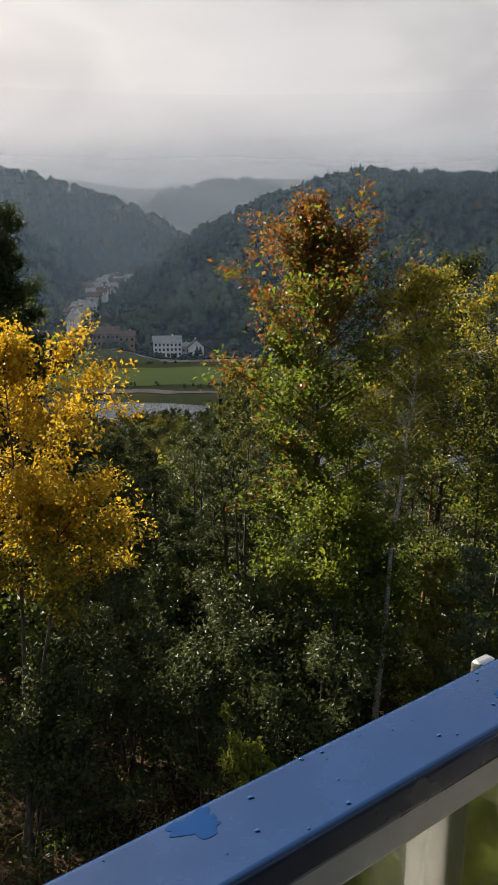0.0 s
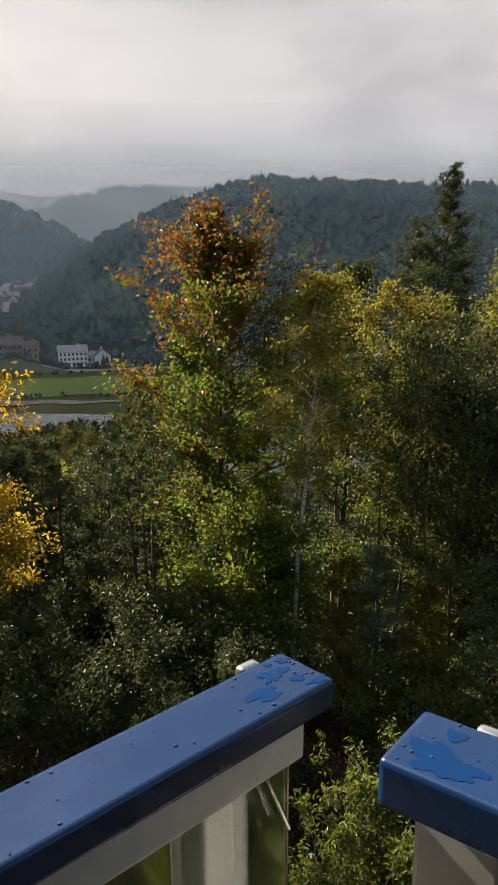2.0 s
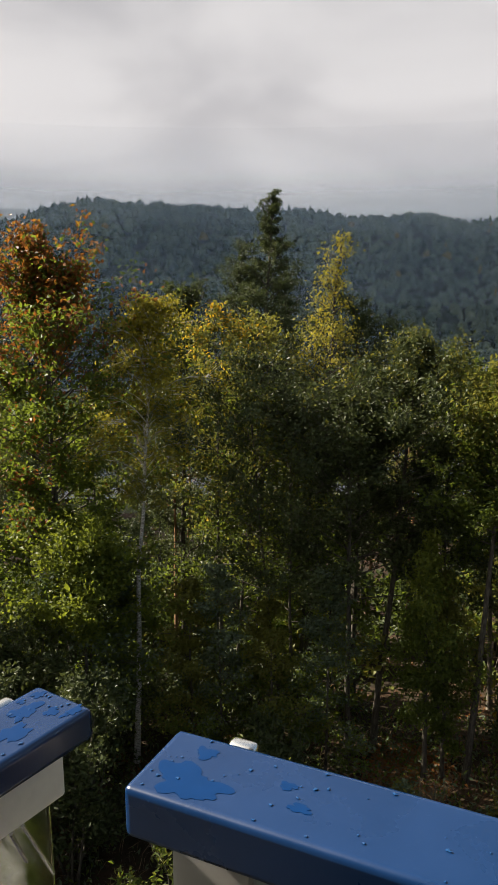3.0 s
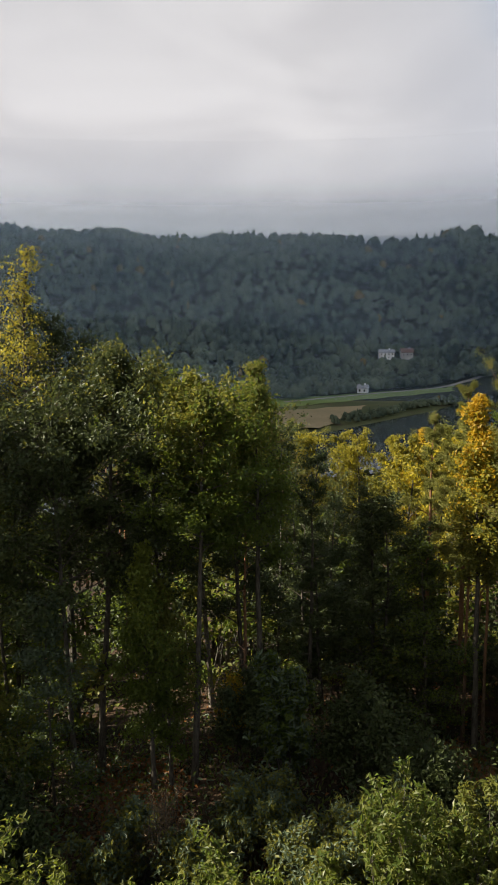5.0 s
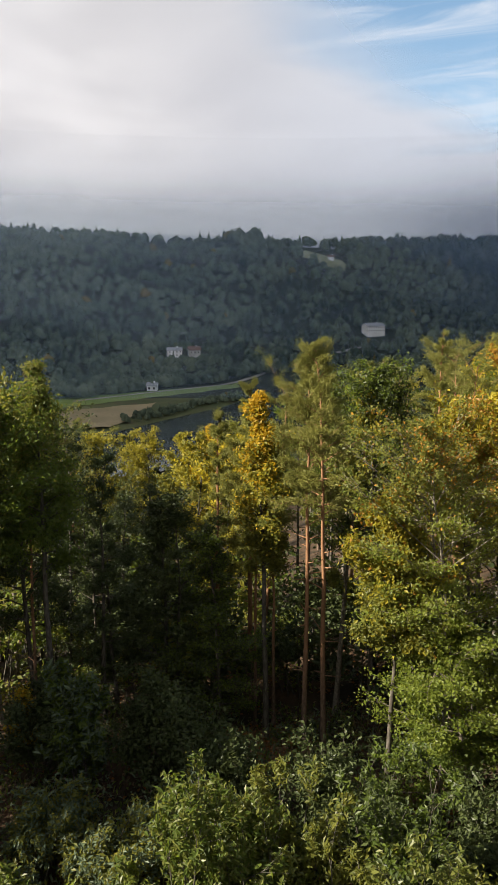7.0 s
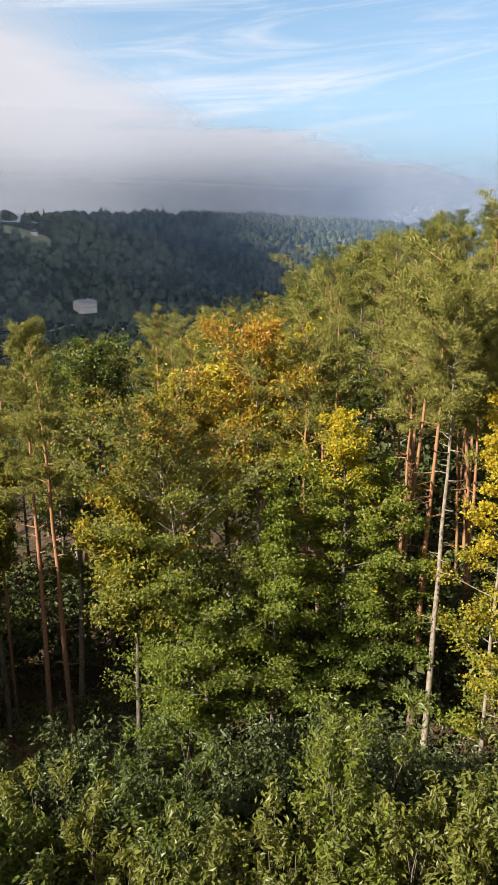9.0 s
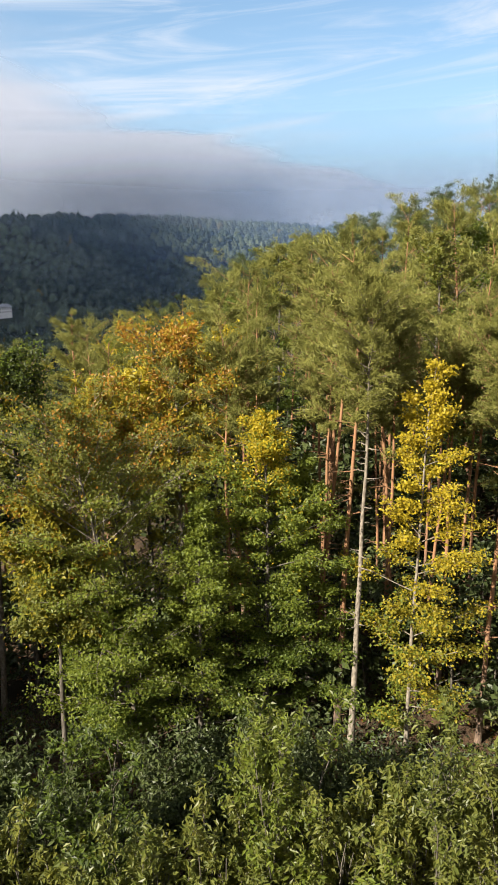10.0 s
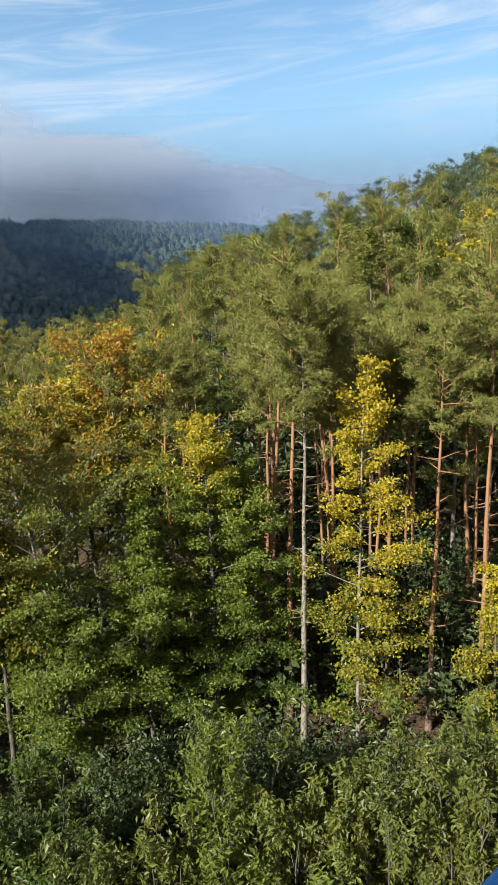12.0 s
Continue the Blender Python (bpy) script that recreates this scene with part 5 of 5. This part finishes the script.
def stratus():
    """The low grey cloud sheet that lies over the hills across the river, shaped to shade them."""
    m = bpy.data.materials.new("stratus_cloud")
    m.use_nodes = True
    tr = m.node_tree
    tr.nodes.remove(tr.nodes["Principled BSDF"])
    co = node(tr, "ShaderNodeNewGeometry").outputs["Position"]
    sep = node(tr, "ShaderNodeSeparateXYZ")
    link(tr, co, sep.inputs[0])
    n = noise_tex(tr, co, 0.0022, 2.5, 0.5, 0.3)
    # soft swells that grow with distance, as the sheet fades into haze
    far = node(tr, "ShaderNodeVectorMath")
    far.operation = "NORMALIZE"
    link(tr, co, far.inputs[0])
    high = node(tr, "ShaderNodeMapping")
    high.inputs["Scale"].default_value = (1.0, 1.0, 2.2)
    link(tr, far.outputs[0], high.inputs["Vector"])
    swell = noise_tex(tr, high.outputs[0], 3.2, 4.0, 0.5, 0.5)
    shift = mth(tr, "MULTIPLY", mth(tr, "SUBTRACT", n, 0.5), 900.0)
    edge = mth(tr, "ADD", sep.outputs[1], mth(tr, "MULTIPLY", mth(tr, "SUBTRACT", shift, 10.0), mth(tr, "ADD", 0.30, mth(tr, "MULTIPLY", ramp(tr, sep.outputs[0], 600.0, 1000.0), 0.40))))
    # extra reach added on the right so the sheet shades the far plateau
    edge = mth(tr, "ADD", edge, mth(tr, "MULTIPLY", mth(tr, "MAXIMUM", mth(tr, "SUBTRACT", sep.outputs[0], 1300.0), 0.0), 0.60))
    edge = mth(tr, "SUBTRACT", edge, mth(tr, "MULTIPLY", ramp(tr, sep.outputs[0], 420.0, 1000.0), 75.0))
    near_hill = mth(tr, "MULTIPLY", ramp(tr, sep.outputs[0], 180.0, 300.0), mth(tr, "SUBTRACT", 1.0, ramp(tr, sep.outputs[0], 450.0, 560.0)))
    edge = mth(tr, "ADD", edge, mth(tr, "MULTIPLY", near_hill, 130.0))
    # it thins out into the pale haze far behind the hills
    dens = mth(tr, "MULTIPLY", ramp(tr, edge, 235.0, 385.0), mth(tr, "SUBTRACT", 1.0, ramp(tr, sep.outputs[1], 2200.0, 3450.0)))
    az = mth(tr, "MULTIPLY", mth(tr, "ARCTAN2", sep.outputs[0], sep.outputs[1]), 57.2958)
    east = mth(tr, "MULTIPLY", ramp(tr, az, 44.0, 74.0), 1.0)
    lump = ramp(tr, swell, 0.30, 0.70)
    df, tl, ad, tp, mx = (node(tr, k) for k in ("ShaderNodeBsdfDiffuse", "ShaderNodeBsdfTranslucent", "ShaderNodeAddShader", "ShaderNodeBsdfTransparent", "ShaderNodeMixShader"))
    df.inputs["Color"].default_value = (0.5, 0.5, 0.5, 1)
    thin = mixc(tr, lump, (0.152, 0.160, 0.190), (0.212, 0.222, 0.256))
    # sun glow put into the colour: the sheet brightens towards the left
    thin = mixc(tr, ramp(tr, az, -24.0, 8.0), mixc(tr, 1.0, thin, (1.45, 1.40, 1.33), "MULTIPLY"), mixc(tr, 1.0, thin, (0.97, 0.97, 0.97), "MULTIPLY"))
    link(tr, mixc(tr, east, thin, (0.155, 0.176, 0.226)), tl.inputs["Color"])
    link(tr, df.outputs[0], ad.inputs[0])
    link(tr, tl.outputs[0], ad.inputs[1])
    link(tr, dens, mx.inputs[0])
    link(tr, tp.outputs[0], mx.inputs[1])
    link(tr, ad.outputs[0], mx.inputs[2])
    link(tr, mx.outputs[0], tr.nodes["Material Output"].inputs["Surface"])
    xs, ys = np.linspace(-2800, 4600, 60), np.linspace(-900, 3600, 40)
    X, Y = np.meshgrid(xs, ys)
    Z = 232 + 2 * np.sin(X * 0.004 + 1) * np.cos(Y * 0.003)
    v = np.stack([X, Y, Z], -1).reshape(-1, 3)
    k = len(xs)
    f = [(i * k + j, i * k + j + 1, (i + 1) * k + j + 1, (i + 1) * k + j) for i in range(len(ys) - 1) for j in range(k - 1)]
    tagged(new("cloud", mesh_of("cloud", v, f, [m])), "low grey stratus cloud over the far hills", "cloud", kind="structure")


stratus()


# ---- houses in the valley ----
def plain(name, c0, c1, scale, rough=0.85):
    return mottled(name, c0, c1, tuple(0.9 * k for k in c0), scale, scale * 6, rough, 0.1, 0.02)


WALL_WHITE = plain("white_render", (0.62, 0.61, 0.58), (0.72, 0.71, 0.68), 0.3)
WALL_BROWN = plain("brown_render", (0.17, 0.13, 0.10), (0.22, 0.17, 0.13), 0.3)
WALL_OCHRE = plain("ochre_render", (0.26, 0.16, 0.085), (0.31, 0.20, 0.11), 0.3)
WALL_GREY = plain("grey_render", (0.32, 0.31, 0.29), (0.40, 0.39, 0.36), 0.3)
ROOF_GREY = plain("grey_slate", (0.20, 0.21, 0.22), (0.28, 0.29, 0.30), 0.8)
ROOF_BROWN = plain("brown_tiles", (0.10, 0.075, 0.06), (0.15, 0.11, 0.085), 0.8)
ROOF_RED = plain("red_tiles", (0.12, 0.075, 0.06), (0.16, 0.10, 0.08), 0.8)
PANE = material("dark_pane", 0.1, 0, 0.5)[0]
PANE.node_tree.nodes["Principled BSDF"].inputs["Base Color"].default_value = (0.03, 0.035, 0.04, 1)


def part(name, bm, mat, parent, label=""):
    me = bpy.data.meshes.new(name)
    bm.to_mesh(me)
    bm.free()
    me.materials.append(mat)
    ob = new(name, me)
    ob.parent = parent
    return tagged(ob, label)


def box(bm, x0, x1, y0, y1, z0, z1):
    v = [bm.verts.new(p) for p in ((x0, y0, z0), (x1, y0, z0), (x1, y1, z0), (x0, y1, z0), (x0, y0, z1), (x1, y0, z1), (x1, y1, z1), (x0, y1, z1))]
    for q in ((0, 3, 2, 1), (4, 5, 6, 7), (0, 1, 5, 4), (1, 2, 6, 5), (2, 3, 7, 6), (3, 0, 4, 7)):
        bm.faces.new([v[i] for i in q])


def house(az, d, w, dp, hw, hr, turn, wall, roof, rows, cols, label, group="", lift=0.0, name="house"):
    """A gabled house whose long front, at -y, has rows of windows. turn: degrees off facing the tower."""
    x, y = spot(az, d)
    ob = new(name)
    z = zat(x, y) + lift
    ob.matrix_basis = pose(x, y, z, 0, 0, az + turn)
    bm = bmesh.new()
    box(bm, -w / 2, w / 2, -dp / 2, dp / 2, -6, hw)
    g = [[bm.verts.new((sx * w / 2, sy * dp / 2, hw + 0.01)) for sy in (-1, 1)] + [bm.verts.new((sx * w / 2, 0, hw + hr))] for sx in (-1, 1)]
    for tri in g:
        bm.faces.new(tri)
    part("wall", bm, wall, ob)
    bm = bmesh.new()
    o = 0.5
    for sy in (-1, 1):
        k = hr / (dp / 2)
        lo, hi = hw - o * k, hw + hr
        v = [bm.verts.new((sx * (w / 2 + o), py, pz + t)) for t in (0.02, 0.28) for sx, py, pz in ((-1, sy * (dp / 2 + o), lo), (1, sy * (dp / 2 + o), lo), (1, 0, hi), (-1, 0, hi))]
        for q in ((0, 1, 2, 3), (4, 5, 6, 7), (0, 1, 5, 4), (1, 2, 6, 5), (2, 3, 7, 6), (3, 0, 4, 7)):
            bm.faces.new([v[i] for i in q])
    bmesh.ops.recalc_face_normals(bm, faces=bm.faces)
    top = part("roof", bm, roof, ob)
    bm = bmesh.new()
    box(bm, w * 0.2 - 0.4, w * 0.2 + 0.4, -0.35, 0.35, hw + hr * 0.6, hw + hr + 0.9)
    part("chimney", bm, wall, top)
    for r in range(rows):
        for c in range(cols):
            cx = -w / 2 + w * (c + 0.5) / cols
            cz = hw * (r + 0.5) / rows
            bm = bmesh.new()
            k = 0.55 if d < 500 else 0.38
            box(bm, cx - k, cx + k, -dp / 2 - 0.05, -dp / 2 + 0.1, cz - 1.25 * k, cz + 1.25 * k)
            part("window", bm, PANE, ob)
    return tagged(ob, label, "house", group)


house(6.1, 452, 16, 10, 8.2, 3.2, 4, WALL_WHITE, ROOF_GREY, 3, 7, "long white three-storey house with a grey roof")
house(4.0, 455, 9, 9, 4.4, 4.0, 95, WALL_WHITE, ROOF_BROWN, 2, 3, "small white gabled house beside the road")
house(4.9, 458, 8, 7, 4.0, 2.0, 0, WALL_GREY, ROOF_GREY, 1, 3, "low grey annexe between two white houses")
house(10.5, 452, 15, 10, 7.0, 3.6, -3, WALL_BROWN, ROOF_BROWN, 2, 6, "long brown house with a dark roof")
house(9.0, 455, 9, 10, 7.2, 2.6, -3, WALL_OCHRE, ROOF_BROWN, 2, 3, "ochre house built against a brown one")
house(-50.95, 553, 10.0, 8, 4.6, 1.6, 8, WALL_WHITE, ROOF_GREY, 2, 4, "white two-storey house at the foot of the hill", lift=1.0)
house(-49.3, 474, 6, 5, 3.2, 1.6, -12, WALL_WHITE, ROOF_GREY, 1, 2, "tiny white hut near the meadow")
house(-52.4, 556, 8, 7, 3.4, 2.2, 10, WALL_GREY, ROOF_RED, 1, 3, "low house with a dull red roof", lift=1.0)
house(-36.5, 450, 16, 11, 4.2, 3.6, 35, WALL_GREY, ROOF_GREY, 1, 3, "house with a broad pale grey roof among trees", lift=3.6)
house(-65.5, 618, 15, 10, 4.6, 2.0, 30, WALL_WHITE, ROOF_GREY, 2, 7, "large white building on the wooded hillside", lift=2.0)
house(-62.3, 764, 6, 5, 3, 1.6, 0, WALL_WHITE, ROOF_RED, 1, 2, "small white house on the far hilltop field")
vr = random.Random(5)
for az, d in [(12.1, 570), (11.4, 600), (11.9, 630), (12.7, 560), (11.2, 650), (12.4, 600), (10.6, 660), (11.4, 690), (12.4, 660), (10.2, 700), (11.0, 730), (9.9, 740), (10.6, 780), (9.3, 800), (8.7, 830), (9.6, 850),
              (8.4, 860), (10.2, 820), (11.6, 760), (12.9, 620)]:
    house(az, d, vr.uniform(7, 11), 8, vr.uniform(4.0, 6.0), vr.uniform(2.8, 4.2), vr.uniform(-50, 50), vr.choice([WALL_WHITE, WALL_GREY, WALL_GREY, WALL_BROWN]),
          vr.choice([ROOF_GREY, ROOF_GREY, ROOF_BROWN]), 2, 3, "village house stepping up the misty side valley", "houses of the village", lift=vr.uniform(0, 3))


# ---- the lookout's deck and railing ----
def paint_material():
    m, tr, b = material("blue_paint", 0.34, 0, 0.54)
    co = node(tr, "ShaderNodeNewGeometry").outputs["Position"]
    n1, n2 = noise_tex(tr, co, 9.0, 5.0, 0.6), noise_tex(tr, co, 160.0, 4.0, 0.7)
    col = mixc(tr, ramp(tr, n1, 0.35, 0.7), (0.0030, 0.020, 0.072), (0.0046, 0.025, 0.088))
    col = mixc(tr, mth(tr, "MULTIPLY", ramp(tr, n2, 0.55, 0.75), 0.28), col, (0.02, 0.05, 0.13))
    link(tr, col, b.inputs["Base Color"])
    link(tr, mth(tr, "ADD", 0.17, mth(tr, "MULTIPLY", n1, 0.2)), b.inputs["Roughness"])
    bp = node(tr, "ShaderNodeBump")
    bp.inputs["Strength"].default_value, bp.inputs["Distance"].default_value = 0.06, 0.001
    link(tr, n2, bp.inputs["Height"])
    link(tr, bp.outputs[0], b.inputs["Normal"])
    return m


def simple(name, col, rough, metal=0.0, spec=0.4, scale=30.0):
    m, tr, b = material(name, rough, metal, spec)
    co = node(tr, "ShaderNodeNewGeometry").outputs["Position"]
    n = noise_tex(tr, co, scale, 5.0, 0.65)
    link(tr, mixc(tr, n, tuple(k * 0.8 for k in col), tuple(min(1, k * 1.15) for k in col)), b.inputs["Base Color"])
    return m


BLUE = paint_material()
WET = simple("wet_blue_paint", (0.002, 0.025, 0.098), 0.35, 0, 0.13, 60)
DROP = simple("rain_drop", (0.010, 0.05, 0.15), 0.06, 0, 0.5, 60)
ALU = simple("weathered_aluminium", (0.66, 0.63, 0.56), 0.5, 0.15, 0.5)
POSTW = simple("off_white_post", (0.30, 0.29, 0.28), 0.45)
# pale post painted dark green grey, as dimmed by the wet glass before it
POSTG = simple("post_dimmed_by_glass", (0.036, 0.042, 0.032), 0.6)
STEEL = simple("bright_steel", (0.62, 0.62, 0.60), 0.25, 0.9)
# near-black so the unseen deck and walls throw little light on the rails
DECK = simple("dark_deck", (0.010, 0.009, 0.008), 0.85, 0, 0.1)


def glass_material():
    m, tr, b = material("panel_glass", 0.05, 0, 0.5)
    b.inputs["Base Color"].default_value = (0.92, 0.97, 0.93, 1)
    b.inputs["Transmission Weight"].default_value = 1.0
    b.inputs["IOR"].default_value = 1.45
    return m


GLASS = glass_material()
RAIL_Z = 12.05


def rounded(bm, x0, x1, y0, y1, z0, z1, r, seg=3):
    box(bm, x0, x1, y0, y1, z0, z1)
    bmesh.ops.recalc_face_normals(bm, faces=bm.faces)
    bmesh.ops.bevel(bm, geom=list(bm.edges), offset=r, segments=seg, affect="EDGES", profile=0.6)


def blob(bm, cx, cy, rx, ry, top, rng, n=44):
    """A thin film of water with an uneven rim and a rounded edge."""
    p, q, w = (rng.uniform(0, 6.28) for i in range(3))
    k = [1 + 0.16 * math.sin(2 * a + p) + 0.20 * math.sin(3 * a + q) + 0.13 * math.sin(5 * a + w) + 0.10 * math.sin(8 * a + 2 * p) + 0.06 * math.sin(13 * a + q) + rng.uniform(-0.04, 0.04) for a in np.linspace(0, 6.28, n, endpoint=False)]
    rings = []
    for s, z in ((1.0, 0.0), (0.93, top * 0.7), (0.75, top)):
        rings.append([bm.verts.new((cx + rx * s * k[i] * math.cos(6.2832 * i / n), cy + ry * s * k[i] * math.sin(6.2832 * i / n), z)) for i in range(n)])
    for a, b in zip(rings, rings[1:]):
        for i in range(n):
            bm.faces.new((a[i], a[(i + 1) % n], b[(i + 1) % n], b[i]))
    bm.faces.new(rings[-1])


def railing(az, outer, inner, s0, s1, post_s, drops, label, bar_from, bar_to, knob_s, post_mat, thick=0.052, low=-0.097, post=(0.045, 0.002, 0.072), rods=()):
    """A straight stretch of railing. Its own x runs along the rail, y towards the outside, z up from the rail's top."""
    a = radians(az)
    mid = (outer + inner) / 2
    half = abs(outer - inner) / 2
    n = Vector((math.cos(a), -math.sin(a), 0))
    d = Vector((math.sin(a), math.cos(a), 0))
    o = n * mid
    ob = new("railing")
    ob.matrix_basis = Matrix(((d.x, -n.x, 0, o.x), (d.y, -n.y, 0, o.y), (0, 0, 1, RAIL_Z), (0, 0, 0, 1)))
    bm = bmesh.new()
    rounded(bm, s0, s1, -half, half, -thick, 0, 0.007)
    rail = part("handrail", bm, BLUE, ob, "blue painted box-section handrail")
    for p in rail.data.polygons:
        p.use_smooth = p.area < 0.01
    bm = bmesh.new()
    rounded(bm, bar_from, bar_to, -0.014, 0.016, low, -thick - 0.0005, 0.004, 2)
    part("glazing_bar", bm, ALU, ob, "grey aluminium glazing bar")
    bm = bmesh.new()
    rounded(bm, bar_from + 0.05, bar_to - 0.014, -0.004, 0.004, -0.95, low + 0.007, 0.001, 1)
    pane = part("glass_panel", bm, GLASS, ob, "clear glass panel wet with drops")
    pane.visible_shadow = False
    for s in post_s:
        bm = bmesh.new()
        rounded(bm, s - post[0], s + post[0], post[1], post[2], -1.12, -thick - 0.002, 0.006, 2)
        part("post", bm, post_mat, ob, "square post below the handrail")
    for s in knob_s:
        bm = bmesh.new()
        rounded(bm, s - 0.015, s + 0.015, half + 0.001, half + 0.018, -0.05, -0.003, 0.007, 3)
        k = part("bracket", bm, STEEL, ob, "bright steel bracket on the outer side")
        for p in k.data.polygons:
            p.use_smooth = True
    for a0, b0 in rods:
        p0, p1 = Vector((a0[0], -0.016, a0[1])), Vector((b0[0], -0.016, b0[1]))
        bm = bmesh.new()
        bmesh.ops.create_cone(bm, cap_ends=True, segments=8, radius1=0.0022, radius2=0.0022, depth=(p1 - p0).length,
                              matrix=Matrix.Translation((p0 + p1) / 2) @ (p1 - p0).to_track_quat("Z", "Y").to_matrix().to_4x4())
        part("clamp_rod", bm, STEEL, ob, "thin bright steel clamp rod on the glass")
    rng = random.Random(int(az))
    for cx, cy, rx, ry, thick in drops:
        bm = bmesh.new()
        blob(bm, cx, cy, rx, ry, thick * 0.25, rng)
        w = part("water_patch", bm, WET, rail, "wet patch of rain water")
        w.location.z = 0.0004
        for p in w.data.polygons:
            p.use_smooth = True
    for k in range(60):
        t = rng.random() ** 2
        cx = s1 - 0.01 - t * 0.9 if az < 90 else s0 + 0.01 + t * 1.2
        r = rng.uniform(0.0006, 0.0018)
        bm = bmesh.new()
        blob(bm, cx, rng.uniform(-0.85, 0.85) * half, r * rng.uniform(0.8, 1.6), r, r * 0.28, rng, 10)
        w = part("water_drop", bm, DROP, rail, "small drop of rain water")
        w.location.z = 0.0006
        for p in w.data.polygons:
            p.use_smooth = True
    return tagged(ob, label, "railing")


railing(53.37, -0.467, -0.381, -0.72, 0.735, [0.598, -0.6], [(0.281, 0.024, 0.022, 0.013, 0.00015), (0.690, 0.012, 0.017, 0.012, 0.00025), (0.655, -0.010, 0.020, 0.012, 0.00025),
        (0.705, -0.012, 0.010, 0.006, 0.00025), (0.720, 0.026, 0.008, 0.006, 0.00025), (0.718, -0.030, 0.012, 0.006, 0.00025), (0.700, 0.030, 0.005, 0.004, 0.00025), (0.675, 0.005, 0.005, 0.004, 0.001)],
        "blue lookout railing with a glass panel below", -0.70, 0.716, [0.69], POSTG, thick=0.036, low=-0.105, post=(0.036, 0.020, 0.048), rods=(((0.655, -0.103), (0.690, -0.185)), ((0.640, -0.103), (0.657, -0.147))))
railing(134.17, -0.792, -0.690, -0.156, 2.40, [-0.095, 1.1], [(-0.105, -0.020, 0.034, 0.022, 0.00015), (-0.02, 0.012, 0.009, 0.005, 0.00025), (0.0, -0.012, 0.012, 0.005, 0.00025), (-0.11, 0.025, 0.012, 0.008, 0.00025),
        (0.18, -0.02, 0.003, 0.003, 0.0014), (0.195, -0.022, 0.003, 0.003, 0.0014), (0.30, -0.02, 0.004, 0.003, 0.0014), (0.9, 0.02, 0.012, 0.010, 0.00025), (1.05, -0.01, 0.016, 0.010, 0.00025)],
        "blue lookout railing on a white post", 0.02, 2.35, [-0.088], POSTW)


def lookout_deck():
    """The plain deck that carries the railing, on four legs."""
    a1, a2 = radians(53.37), radians(134.17)
    n1, n2 = Vector((math.cos(a1), -math.sin(a1))), Vector((math.cos(a2), -math.sin(a2)))
    det = n1.x * n2.y - n1.y * n2.x
    cr = Vector(((-0.48 * n2.y + 0.80 * n1.y) / det, (n1.x * -0.80 + n2.x * 0.48) / det))
    d1, d2 = Vector((-math.sin(a1), -math.cos(a1))), Vector((math.sin(a2), math.cos(a2)))
    pts = [cr, cr + d1 * 1.5, cr + d1 * 1.5 + d2 * 2.8, cr + d2 * 2.8]
    ob = new("lookout_deck")
    bm = bmesh.new()
    lo = [bm.verts.new((p.x, p.y, 10.80)) for p in pts]
    hi = [bm.verts.new((p.x, p.y, 10.93)) for p in pts]
    bm.faces.new(lo)
    bm.faces.new(hi)
    for i in range(4):
        bm.faces.new((lo[i], lo[(i + 1) % 4], hi[(i + 1) % 4], hi[i]))
    bmesh.ops.recalc_face_normals(bm, faces=bm.faces)
    part("deck_floor", bm, DECK, ob)
    c = sum(pts, Vector((0, 0))) / 4
    for p in pts:
        q = c + (p - c) * 0.85
        bm = bmesh.new()
        box(bm, q.x - 0.1, q.x + 0.1, q.y - 0.1, q.y + 0.1, zat(q.x, q.y) - 0.3, 10.795)
        part("leg", bm, POSTW, ob)
    tagged(ob, "plain lookout deck standing on four tall legs", "deck", kind="structure")
    # unseen plain walls and a roof behind the place where the viewer stands
    side = pts[1] + Vector((-math.cos(a1), math.sin(a1))) * 2.3
    # the third wall is added at the side to keep sun off the rails
    for k, (p, q) in enumerate(((pts[1], pts[2]), (pts[2], pts[3]), (side, pts[1] + (side - pts[1]) * 0.01))):
        d = (q - p).normalized()
        n = Vector((-d.y, d.x)) * 0.12
        bm = bmesh.new()
        v = [bm.verts.new((w.x, w.y, z)) for z in (10.935, 13.7) for w in (p, q, q + n, p + n)]
        for f in ((0, 3, 2, 1), (4, 5, 6, 7), (0, 1, 5, 4), (1, 2, 6, 5), (2, 3, 7, 6), (3, 0, 4, 7)):
            bm.faces.new([v[i] for i in f])
        me = bpy.data.meshes.new("wall")
        bm.to_mesh(me)
        bm.free()
        me.materials.append(DECK)
        tagged(new("wall_%d" % (k + 1), me), "unseen dark wall added round the deck", "wall", kind="structure")
    bm = bmesh.new()
    ends = [pts[1].lerp(pts[0], 0.97), pts[1], pts[2], pts[3], pts[3].lerp(pts[0], 0.97)]
    lo = [bm.verts.new((p.x, p.y, 13.71)) for p in ends]
    hi = [bm.verts.new((p.x, p.y, 13.85)) for p in ends]
    bm.faces.new(lo)
    bm.faces.new(hi)
    for i in range(5):
        bm.faces.new((lo[i], lo[(i + 1) % 5], hi[(i + 1) % 5], hi[i]))
    bmesh.ops.recalc_face_normals(bm, faces=bm.faces)
    me = bpy.data.meshes.new("ceiling")
    bm.to_mesh(me)
    bm.free()
    me.materials.append(DECK)
    tagged(new("ceiling", me), "unseen dark roof added over the deck", "ceiling", kind="structure")


lookout_deck()
